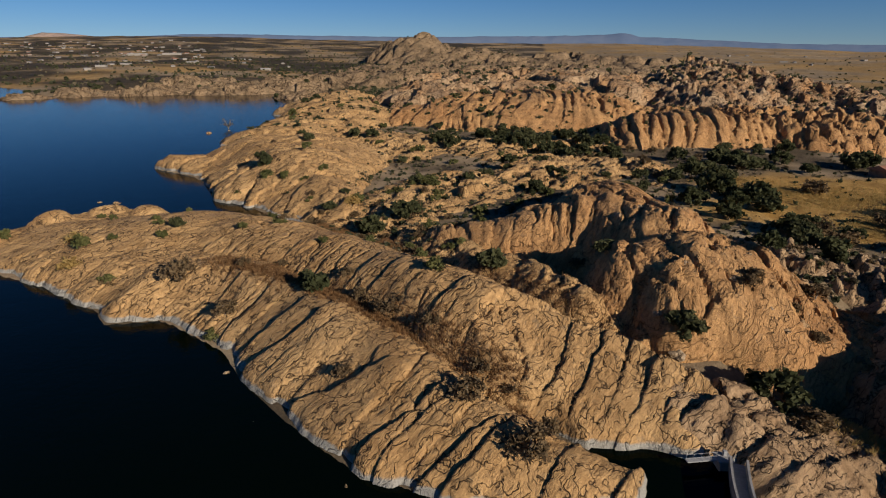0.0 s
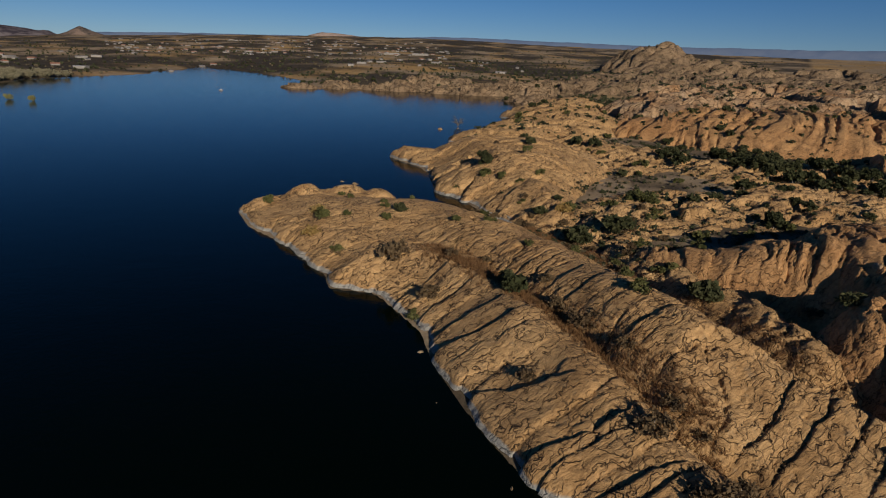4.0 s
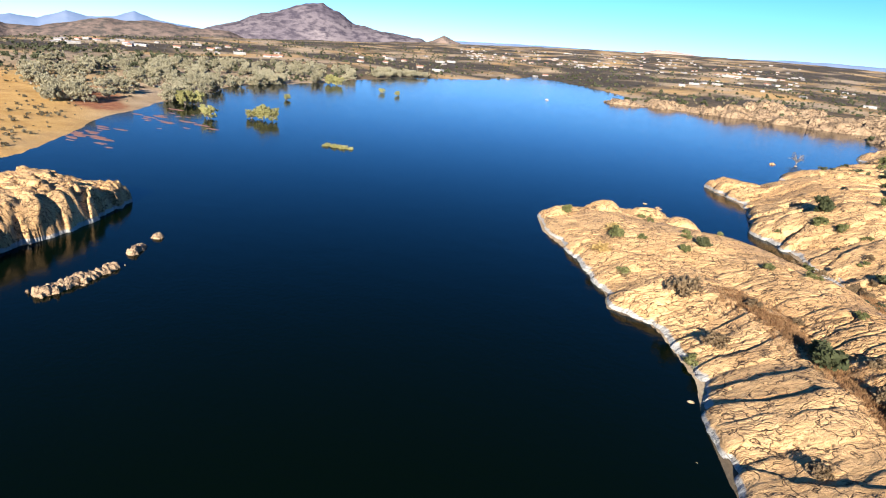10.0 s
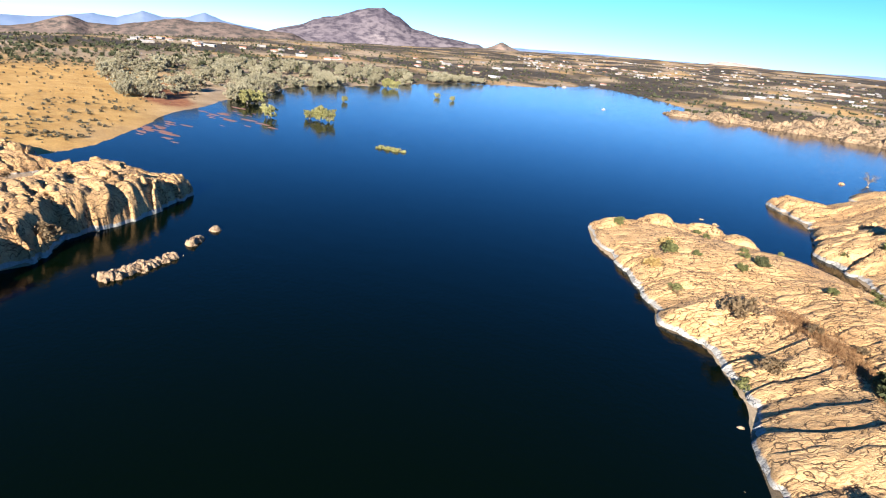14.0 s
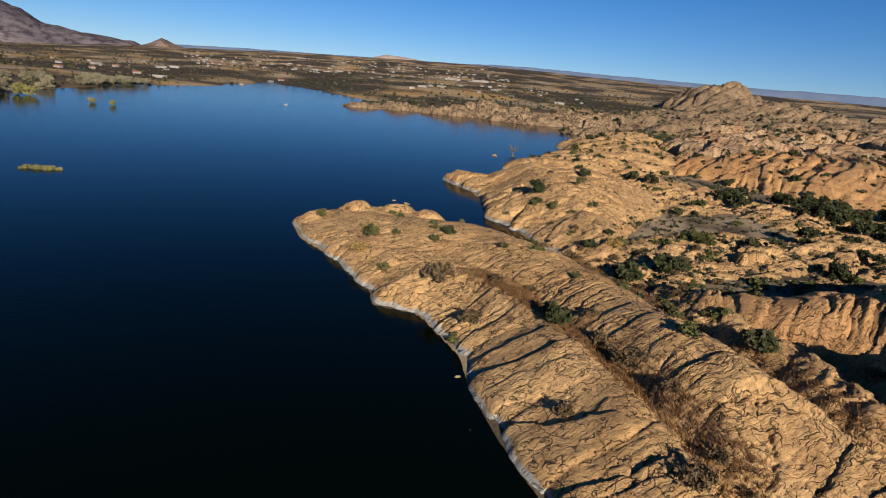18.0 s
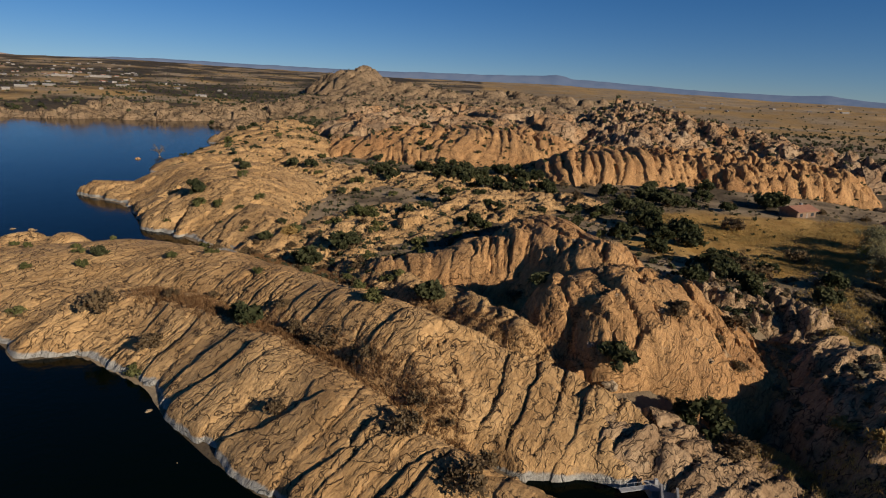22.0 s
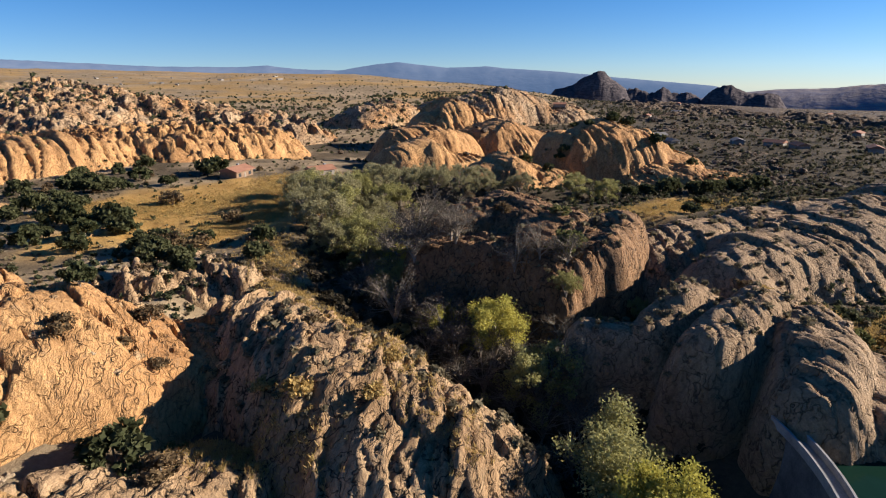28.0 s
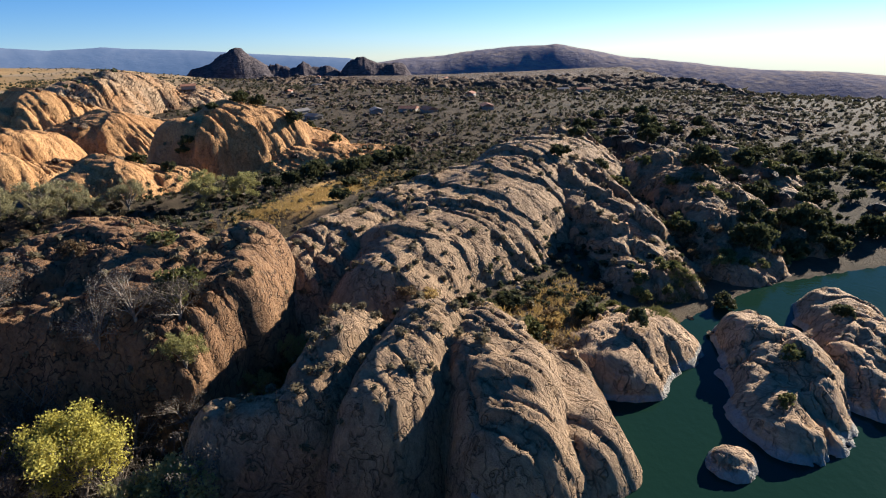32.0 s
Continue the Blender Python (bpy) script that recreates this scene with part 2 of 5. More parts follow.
def granite(name, light, mid, dark, joint_turn, joint=(0.22, 1.0, 0.5), ring=True, fine=1.0, relief=0.55, lines=1.0):
    m, nt, bsdf = material(name)
    p = place(nt)
    big = noise_at(nt, p, 0.045, 4)
    col = ramp(nt, big, [(0.32, mid), (0.62, light)])
    stain = noise_at(nt, place(nt, (1, 1, 0.25)), 0.22 * fine, 6, 0.7)
    col = mix(nt, ramp(nt, stain, [(0.47, (0, 0, 0)), (0.68, (0.75, 0.75, 0.75))]), col, dark)
    grain = noise_at(nt, p, 2.2 * fine, 4, 0.7)
    col = mix(nt, 0.5, col, ramp(nt, grain, [(0.3, (0.52, 0.49, 0.45)), (0.7, (1.25, 1.23, 1.19))]), "MULTIPLY")
    pit = noise_at(nt, p, 5.5 * fine, 3, 0.75)
    col = mix(nt, ramp(nt, pit, [(0.36, (0.6, 0.6, 0.6)), (0.45, (0, 0, 0))]), col, mix(nt, 0.5, col, dark))
    streak = noise_at(nt, place(nt, joint, joint_turn), 2.4 * fine, 7, 0.68)
    c1 = cracks(nt, p, 2.4, joint_turn, fine, 0.075, 0.60)
    c2 = cracks(nt, p, 1.7, joint_turn + 80, fine, 0.085, 0.55)
    c3 = cracks(nt, p, 0.75, joint_turn + 15, fine, 0.15, 0.54)
    col = mix(nt, mix(nt, 0.6 * lines, (1.0, 1.0, 1.0), c3, "MULTIPLY"), (0.10, 0.06, 0.032), col)
    lichen = noise_at(nt, p, 0.9 * fine, 6, 0.75)
    col = mix(nt, ramp(nt, lichen, [(0.55, (0, 0, 0)), (0.66, (0.6, 0.6, 0.6))]), col, mix(nt, 0.6, col, (0.20, 0.17, 0.12)))
    col = mix(nt, mix(nt, 0.97 * lines, (1.0, 1.0, 1.0), c1, "MULTIPLY"), (0.035, 0.02, 0.01), col)
    col = mix(nt, mix(nt, 0.9 * lines, (1.0, 1.0, 1.0), c2, "MULTIPLY"), (0.05, 0.028, 0.014), col)
    col = mix(nt, 0.45, col, ramp(nt, streak, [(0.34, (0.55, 0.49, 0.43)), (0.64, (1.18, 1.16, 1.12))]), "MULTIPLY")
    if ring:
        g = nt.nodes.new("ShaderNodeNewGeometry")
        s = nt.nodes.new("ShaderNodeSeparateXYZ")
        nt.links.new(g.outputs["Position"], s.inputs[0])
        lvl = math_node(nt, "ADD", s.outputs["Z"], math_node(nt, "MULTIPLY", noise_at(nt, p, 0.3, 4), -1.7))
        lvl = math_node(nt, "MULTIPLY", math_node(nt, "ADD", lvl, 2.0), 0.25)
        wet = ramp(nt, lvl, [(0.10, (0, 0, 0)), (0.14, (1, 1, 1)), (0.45, (1, 1, 1)), (0.52, (0, 0, 0))])
        col = mix(nt, wet, col, mix(nt, 0.7, (0.36, 0.335, 0.29), ramp(nt, grain, [(0.3, (0.6, 0.6, 0.6)), (0.7, (1.1, 1.1, 1.1))]), "MULTIPLY"))
    nt.links.new(col, bsdf.inputs["Base Color"])
    bsdf.inputs["Roughness"].default_value = 0.88
    bsdf.inputs["Specular IOR Level"].default_value = 0.25
    h = math_node(nt, "ADD", math_node(nt, "MULTIPLY", noise_at(nt, p, 1.3 * fine, 9, 0.72), 0.8), math_node(nt, "MULTIPLY", streak, 0.5))
    h = math_node(nt, "ADD", h, math_node(nt, "ADD", math_node(nt, "MULTIPLY", c1, 0.45), math_node(nt, "MULTIPLY", c2, 0.3)))
    h = math_node(nt, "ADD", h, math_node(nt, "MULTIPLY", c3, 0.1))
    b = node(nt, "ShaderNodeBump", Strength=1.0, Distance=relief / fine)
    nt.links.new(h, b.inputs["Height"])
    nt.links.new(b.outputs["Normal"], bsdf.inputs["Normal"])
    return m


TAN, TAN_MID, VARNISH = (0.57, 0.36, 0.165), (0.475, 0.28, 0.118), (0.27, 0.15, 0.058)
ROSE, ROSE_MID, ROSE_DARK = (0.55, 0.315, 0.135), (0.45, 0.232, 0.093), (0.22, 0.11, 0.044)
GREY, GREY_MID, GREY_DARK = (0.52, 0.36, 0.225), (0.43, 0.287, 0.17), (0.26, 0.17, 0.10)
rock_tan = granite("tan_granite", TAN, TAN_MID, VARNISH, 50)
rock_rose = granite("rose_granite", ROSE, ROSE_MID, ROSE_DARK, 62, ring=False, lines=0.5)
rock_grey = granite("weathered_granite", GREY, GREY_MID, GREY_DARK, 45, relief=0.65, lines=0.6)
rock_slope = granite("brown_granite", (0.40, 0.275, 0.165), (0.31, 0.205, 0.12), (0.16, 0.10, 0.058), 45, ring=False, relief=0.65, lines=0.6)
# reddish granite, darkened further to stand in for shade on the cliff
rock_red_shade = granite("shade_red_granite", (0.30, 0.17, 0.085), (0.22, 0.118, 0.057), (0.10, 0.054, 0.028), 60, ring=False)
rock_ledge = granite("ledge_granite", (0.47, 0.32, 0.185), (0.37, 0.235, 0.125), (0.19, 0.11, 0.055), 35, ring=False)
rock_hill_mat = granite("brushy_granite", (0.15, 0.102, 0.067), (0.105, 0.072, 0.047), (0.055, 0.044, 0.031), 10, ring=False, fine=0.3)
rock_brushy = granite("brush_specked_granite", (0.34, 0.235, 0.14), (0.24, 0.16, 0.092), (0.085, 0.066, 0.04), 10, ring=False, fine=0.3)
rock_far = granite("far_granite", (0.46, 0.325, 0.20), ROSE_MID, (0.17, 0.11, 0.07), 10, ring=False, fine=0.35)


def plain(name, a, b, scale=1.0, rough=0.85, bump=0.3, dist=0.05):
    m, nt, bsdf = material(name)
    p = place(nt)
    n1 = noise_at(nt, p, scale, 5)
    n2 = noise_at(nt, p, scale * 9, 4)
    col = mix(nt, 0.5, ramp(nt, n1, [(0.3, a), (0.7, b)]), ramp(nt, n2, [(0.3, (0.6, 0.6, 0.6)), (0.7, (1.2, 1.2, 1.2))]), "MULTIPLY")
    nt.links.new(col, bsdf.inputs["Base Color"])
    bsdf.inputs["Roughness"].default_value = rough
    bsdf.inputs["Specular IOR Level"].default_value = 0.2
    if bump:
        bp = node(nt, "ShaderNodeBump", Strength=bump, Distance=dist)
        nt.links.new(n2, bp.inputs["Height"])
        nt.links.new(bp.outputs["Normal"], bsdf.inputs["Normal"])
    return m


def foliage(name, a, b, thin=0.35):
    m, nt, bsdf = material(name)
    info = nt.nodes.new("ShaderNodeObjectInfo")
    g = nt.nodes.new("ShaderNodeNewGeometry")
    t = math_node(nt, "ADD", math_node(nt, "MULTIPLY", info.outputs["Random"], 0.45), math_node(nt, "MULTIPLY", g.outputs["Random Per Island"], 0.55))
    col = ramp(nt, t, [(0.1, a), (0.9, b)])
    nt.links.new(col, bsdf.inputs["Base Color"])
    bsdf.inputs["Roughness"].default_value = 0.8
    bsdf.inputs["Specular IOR Level"].default_value = 0.1
    back = nt.nodes.new("ShaderNodeBsdfTranslucent")
    nt.links.new(col, back.inputs["Color"])
    both = nt.nodes.new("ShaderNodeMixShader")
    both.inputs[0].default_value = thin
    nt.links.new(bsdf.outputs[0], both.inputs[1])
    nt.links.new(back.outputs[0], both.inputs[2])
    nt.links.new(both.outputs[0], nt.nodes["Material Output"].inputs["Surface"])
    return m


leaf_juniper = foliage("juniper_leaf", (0.042, 0.048, 0.020), (0.092, 0.092, 0.042))
leaf_olive = foliage("olive_leaf", (0.08, 0.085, 0.03), (0.17, 0.16, 0.06))
leaf_brown = foliage("dry_brush_leaf", (0.10, 0.065, 0.035), (0.20, 0.14, 0.075))
leaf_yellow = foliage("yellow_leaf", (0.30, 0.27, 0.05), (0.48, 0.42, 0.10))
leaf_cotton = foliage("cottonwood_leaf", (0.19, 0.175, 0.065), (0.36, 0.33, 0.13))
leaf_pale = foliage("pale_willow_twig", (0.20, 0.18, 0.09), (0.35, 0.31, 0.17))
leaf_grey = foliage("bare_twig", (0.07, 0.058, 0.046), (0.16, 0.135, 0.11))
leaf_gold = foliage("gold_grass_blade", (0.28, 0.18, 0.06), (0.48, 0.34, 0.13))
bark = plain("bark", (0.17, 0.135, 0.10), (0.30, 0.25, 0.20), 3.0)
# concrete darkened to paint the shade on the dam wall
shade_concrete = plain("shaded_dam_concrete", (0.08, 0.075, 0.07), (0.17, 0.16, 0.15), 0.5)
concrete = plain("dam_concrete", (0.20, 0.19, 0.18), (0.32, 0.30, 0.28), 0.6)
steel = plain("grey_steel", (0.25, 0.25, 0.25), (0.35, 0.34, 0.33), 3.0, 0.5)
stucco = plain("pale_stucco", (0.22, 0.19, 0.16), (0.30, 0.27, 0.235), 0.2, bump=0)
roof_mat = plain("grey_roof", (0.12, 0.11, 0.10), (0.24, 0.22, 0.21), 0.05, bump=0)
roof_red = plain("red_brown_roof", (0.24, 0.11, 0.07), (0.32, 0.16, 0.10), 0.6)
white_roof = plain("white_roof", (0.26, 0.25, 0.245), (0.36, 0.35, 0.34), 0.1, bump=0)
glass_dark = plain("dark_window", (0.03, 0.035, 0.04), (0.05, 0.055, 0.06), 1.0, 0.15, 0)
boulder_mat = granite("boulder_granite", (0.44, 0.34, 0.23), TAN_MID, VARNISH, 0, joint=(0.3, 0.3, 0.3), ring=False)


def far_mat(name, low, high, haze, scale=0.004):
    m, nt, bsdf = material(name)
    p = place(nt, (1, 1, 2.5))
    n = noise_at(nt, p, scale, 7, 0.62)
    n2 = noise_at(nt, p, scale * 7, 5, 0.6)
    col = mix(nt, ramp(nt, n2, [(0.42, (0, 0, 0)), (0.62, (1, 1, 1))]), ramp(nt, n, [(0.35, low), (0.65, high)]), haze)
    nt.links.new(col, bsdf.inputs["Base Color"])
    bsdf.inputs["Roughness"].default_value = 1.0
    bsdf.inputs["Specular IOR Level"].default_value = 0.0
    b = node(nt, "ShaderNodeBump", Strength=0.6, Distance=12.0)
    nt.links.new(n2, b.inputs["Height"])
    nt.links.new(b.outputs["Normal"], bsdf.inputs["Normal"])
    return m


# brown rock with distance haze painted in as a purple tint
mtn_granite = far_mat("hazy_purple_mountain", (0.085, 0.07, 0.08), (0.15, 0.125, 0.125), (0.045, 0.038, 0.047), 0.0026)
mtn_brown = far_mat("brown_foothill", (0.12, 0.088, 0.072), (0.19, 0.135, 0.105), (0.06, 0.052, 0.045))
# blue base colour stands in for the haze of distance
mtn_hazy_blue = far_mat("hazy_distant_mesa", (0.075, 0.085, 0.105), (0.095, 0.10, 0.12), (0.065, 0.075, 0.10), 0.0012)
# blue emission added as haze glow; the land itself gives off no light
haze_glow = mtn_hazy_blue.node_tree.nodes["Principled BSDF"]
haze_glow.inputs["Emission Color"].default_value = (0.36, 0.58, 1.0, 1)
haze_glow.inputs["Emission Strength"].default_value = 0.12
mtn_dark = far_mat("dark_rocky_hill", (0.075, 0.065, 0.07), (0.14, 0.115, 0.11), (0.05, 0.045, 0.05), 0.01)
# dry grass colours tinted bluish to stand in for far haze
mtn_grass = far_mat("hazy_grassy_ridge", (0.20, 0.18, 0.20), (0.32, 0.26, 0.22), (0.16, 0.155, 0.19), 0.003)

mtn_pink = far_mat("pale_pink_bluff", (0.30, 0.215, 0.17), (0.38, 0.28, 0.22), (0.26, 0.20, 0.17), 0.004)

# lake water
water_mat, nt, bsdf = material("lake_water")
g = nt.nodes.new("ShaderNodeNewGeometry")
sp = nt.nodes.new("ShaderNodeSeparateXYZ")
nt.links.new(g.outputs["Position"], sp.inputs[0])
algae = ramp(nt, math_node(nt, "MULTIPLY", sp.outputs["X"], 0.01), [(0.45, (0.0007, 0.0023, 0.0007)), (0.85, (0.008, 0.025, 0.017))])
nt.links.new(algae, bsdf.inputs["Base Color"])
bsdf.inputs["Roughness"].default_value = 0.09
bsdf.inputs["IOR"].default_value = 1.333
bsdf.inputs["Specular IOR Level"].default_value = 0.085
bsdf.inputs["Specular Tint"].default_value = (0.05, 0.30, 1.0, 1)
rip = noise_at(nt, place(nt, (1.0, 1.0, 1.0)), 1.1, 3)
swell = noise_at(nt, place(nt, (1.0, 1.6, 1.0), 30), 0.12, 2)
b = node(nt, "ShaderNodeBump", Strength=0.30, Distance=0.10)
nt.links.new(math_node(nt, "ADD", rip, math_node(nt, "MULTIPLY", swell, 1.2)), b.inputs["Height"])
nt.links.new(b.outputs["Normal"], bsdf.inputs["Normal"])

# land cover of the open ground: bare soil, gold grass, dark brush, rust-red marsh by painted weights
ground_mat, nt, bsdf = material("open_ground")
att = nt.nodes.new("ShaderNodeAttribute")
att.attribute_name = "cover"
sep = nt.nodes.new("ShaderNodeSeparateColor")
nt.links.new(att.outputs["Color"], sep.inputs[0])
p = place(nt)
soil = ramp(nt, noise_at(nt, p, 0.05, 6, 0.65), [(0.3, (0.21, 0.145, 0.085)), (0.7, (0.37, 0.275, 0.17))])
gold = ramp(nt, noise_at(nt, p, 0.11, 7, 0.7), [(0.3, (0.29, 0.155, 0.042)), (0.7, (0.48, 0.295, 0.10))])
brush = ramp(nt, noise_at(nt, p, 0.10, 6, 0.7), [(0.35, (0.030, 0.026, 0.017)), (0.65, (0.080, 0.058, 0.037))])
rust = ramp(nt, noise_at(nt, p, 0.3, 5), [(0.3, (0.15, 0.05, 0.025)), (0.7, (0.28, 0.13, 0.06))])
col = mix(nt, sep.outputs["Red"], soil, gold)
col = mix(nt, sep.outputs["Green"], col, brush)
col = mix(nt, sep.outputs["Blue"], col, rust)
fine = noise_at(nt, p, 1.7, 6, 0.7)
col = mix(nt, 0.6, col, ramp(nt, fine, [(0.3, (0.6, 0.6, 0.6)), (0.7, (1.25, 1.25, 1.25))]), "MULTIPLY")
nt.links.new(col, bsdf.inputs["Base Color"])
bsdf.inputs["Roughness"].default_value = 0.95
bsdf.inputs["Specular IOR Level"].default_value = 0.1
b = node(nt, "ShaderNodeBump", Strength=0.7, Distance=0.4)
nt.links.new(fine, b.inputs["Height"])
nt.links.new(b.outputs["Normal"], bsdf.inputs["Normal"])

# ---- the ground ----
LAKE = [(30, 54), (25, 52.5), (20.6, 54.2), (15, 54), (14, 51.5), (19.6, 48.8), (18, 45.5), (12, 43.5), (4, 43.8), (-3.5, 46), (-9.5, 48.5), (-12.4, 51.3),
        (-18.8, 57.5), (-26.8, 65), (-30, 69), (-33.3, 74), (-40.2, 79), (-45, 82.5), (-48, 84), (-56, 82.5), (-60, 86.5), (-70, 92.5), (-75, 95.5),
        (-79, 98), (-86, 102), (-94.5, 106), (-105, 114), (-104, 123), (-102, 136), (-93, 147), (-80, 148), (-66, 143), (-50, 136), (-38, 131),
        (-33, 134), (-45, 143), (-57, 153), (-70, 162), (-79, 180), (-90, 195), (-100, 201.5), (-111, 208.5), (-106, 224),
        (-108, 300), (-114, 385), (-104, 490), (-140, 660), (-230, 560), (-360, 560), (-392, 500), (-405, 520),
        (-430, 600), (-520, 665), (-800, 800), (-640, 560), (-610, 390), (-480, 200), (-440, 132), (-339, 70), (-280, 30),
        (-216, 4), (-190, -20), (-174, 6), (-162, 20), (-152, 22), (-143, 16.5), (-130, 5), (-123.5, -4), (-112, -9.5), (-109, -16), (-96, -13), (-91, -19), (-98, -40), (-70, -110), (60, -110), (139, -58), (132, -32), (112, -8), (86, 8),
        (79, 3.8), (70, 0.5), (58, 0), (46, 4), (36, 12), (29, 24), (26.7, 36)]
CANYON = [(52, 34, -13), (66, 22, -13), (76, 28, -12), (90, 46, -10), (98, 62, -8), (101, 80, -5), (118, 100, -2), (150, 104, -1), (190, 72, -1)]
SIDE_CANYON = [(92, 42, -10), (112, 44, -9), (126, 44, -7), (140, 44, -4), (156, 46, -2)]
POOL_GAP = [(74, 96, -0.5), (62, 84, -4), (56, 72, -5), (48, 66, -4)]
AZ = np.array([-180, -110, -95, -75, -55, -40, -25, 0, 15, 33, 45, 65, 80, 97, 112, 123, 180.])
EL = np.array([-3.0, -3.6, -3.3, -1.5, 0.0, 0.6, 0.9, 0.35, 0.3, -0.35, -0.55, -3.1, -4.2, -5.0, -5.8, -6.2, -5.0])


def far_level(x, y):
    r = np.hypot(x, y)
    az = np.degrees(np.arctan2(x, y))
    el = np.interp(az, AZ, EL)
    reach = np.where(el > -0.6, 4300.0, np.interp(el, [-4.5, -0.6], [900.0, 4300.0]))
    return (42 + r * np.tan(np.radians(el))) * smooth(0.03, 1.0, r / reach)


def ground_z(x, y):
    x, y = np.asarray(x, float), np.asarray(y, float)
    r = np.hypot(x, y)
    shore = in_poly(x, y, LAKE) + 5 * fbm(x * 0.03, y * 0.03, 3, 3) * np.clip(r / 300, 0.3, 1.5)
    land = 0.05 + np.minimum(shore * 0.06, 2.2) + far_level(x, y) * smooth(0, 160, shore) - 9.0 * smooth(165, 290, x + 0.15 * y) * (x > 0) * (1 - smooth(900, 2000, r))
    land = land + fbm(x * 0.02, y * 0.02, 4, 11) * 1.6 * smooth(4, 60, shore) + fbm(x * 0.004, y * 0.004, 4, 21) * 9 * smooth(300, 1500, r)
    near = (r < 520) & (x > -60)
    land = land + np.where(near, 0.9 * np.abs(fbm(x * 0.11, y * 0.11, 4, 61)) * smooth(3, 20, shore), 0.0)
    for line, half, rise in ((CANYON, 6, 0.42), (SIDE_CANYON, 3, 0.5), (POOL_GAP, 1.5, 0.6)):
        d, floor_z = line_dist(x, y, line)
        land = np.where(d < 40, np.minimum(land, floor_z + np.maximum(0, d - half) * rise), land)
    return np.where(shore > 0, land, np.maximum(shore * 0.35, -5.0))


GX, GY, GS = -190.0, -140.0, 2.0
GROUND = None


def ground_near(x, y):
    """The ground's height from a raster where that reaches, else worked out."""
    i, j = int((x - GX) / GS), int((y - GY) / GS)
    if 0 <= i < GROUND.shape[0] - 1 and 0 <= j < GROUND.shape[1] - 1:
        f, g = (x - GX) / GS - i, (y - GY) / GS - j
        return float((GROUND[i, j] * (1 - f) + GROUND[i + 1, j] * f) * (1 - g) + (GROUND[i, j + 1] * (1 - f) + GROUND[i + 1, j + 1] * f) * g)
    return float(ground_z(np.array([x]), np.array([y]))[0])


def cover_of(x, y, z):
    r = np.hypot(x, y)
    az = np.degrees(np.arctan2(x, y))
    n = fbm(x * 0.012, y * 0.012, 4, 31)
    n2 = fbm(x * 0.05, y * 0.05, 3, 37)
    gold = smooth(0.4, 0.8, 1.9 - np.hypot((x - 112) / 38, (y - 150) / 30) + 0.5 * n2)
    gold = np.maximum(gold, smooth(0.6, 1.0, 1.5 - np.hypot((x - 185) / 32, (y - 48) / 10) + 0.4 * n2))
    gold = np.maximum(gold, 0.45 * smooth(0, 0.3, n + 0.2) * (az > 8) * (az < 66) * smooth(500, 1200, r))
    west = smooth(-105, -98, az) * (1 - smooth(-88, -78, az)) * smooth(180, 215, r) * (1 - smooth(420, 600, r))
    gold = np.maximum(gold, west * smooth(-0.9, -0.3, n))
    gold = np.maximum(gold, 0.7 * smooth(-0.05, 0.35, n) * smooth(300, 900, r))
    green = smooth(-0.4, 0.15, fbm(x * 0.008, y * 0.008, 5, 41) + 0.15 * n2) * smooth(350, 800, r) * (1 - 0.75 * ((az > 8) & (az < 66)))
    green = np.maximum(green, smooth(60, 75, az) * smooth(200, 300, r) * 0.95)
    green = np.maximum(green, 0.95 * smooth(120, 140, x) * (y < -8) * (y > -160))
    green = np.where((az > -104) & (az < -84) & (r < 520), green * 0.15, green)
    green = np.maximum(green, 0.95 * smooth(112, 130, x) * (az > 58) * (r < 500) * (1 - gold))
    cany, _ = line_dist(x, y, CANYON)
    green = np.maximum(green, 0.9 * (1 - smooth(18, 46, cany + 9 * n2)) * (1 - 0.9 * gold))
    green = np.maximum(green, smooth(-0.35, 0.25, n2 + 0.5 * n) * 0.85 * (r < 420) * (x > -70) * (1 - gold))
    rust = smooth(0.05, 0.3, 1.0 - np.hypot((x + 350) / 60, (y - 38) / 16) + 0.3 * n2)
    rust = np.maximum(rust, 0.8 * smooth(-0.1, 0.3, n2 + 0.55 - np.hypot((x + 12) / 28, (y - 128) / 20)))
    return np.stack([gold, green, rust, np.ones_like(x)], -1)


def build_ground():
    na, nr = 960, 340
    rad = 14.0 * (4800.0 / 14.0) ** (np.arange(nr) / (nr - 1))
    ang = np.arange(na) / na * 2 * np.pi
    R, T = np.meshgrid(rad, ang, indexing="ij")
    x, y = 20 + R * np.cos(T), 15 + R * np.sin(T)
    z = ground_z(x, y)
    verts = np.stack([x, y, z], -1).reshape(-1, 3)
    me = mesh_from("ground", verts, grid_faces(nr, na, wrap=True)[:, ::-1], ground_mat)
    a = me.color_attributes.new("cover", "FLOAT_COLOR", "POINT")
    a.data.foreach_set("color", cover_of(x, y, z).reshape(-1, 4).astype(np.float32).ravel())
    return tagged(new("ground", me), "dry open ground of soil, gold grass and brush", "ground", kind="structure")


build_ground()
GROUND = ground_z(*np.meshgrid(np.arange(GX, 460, GS), np.arange(GY, 440, GS), indexing="ij"))
# the dam's arc bounds the water at the canyon
DAM_C, DAM_R = (62.5, 35.7), 36.0
DAM_A0, DAM_A1 = 156.5, 312.5


def dam_arc(r, n):
    return [(DAM_C[0] + r * math.cos(radians(a)), DAM_C[1] + r * math.sin(radians(a))) for a in np.linspace(DAM_A0, DAM_A1, n)]


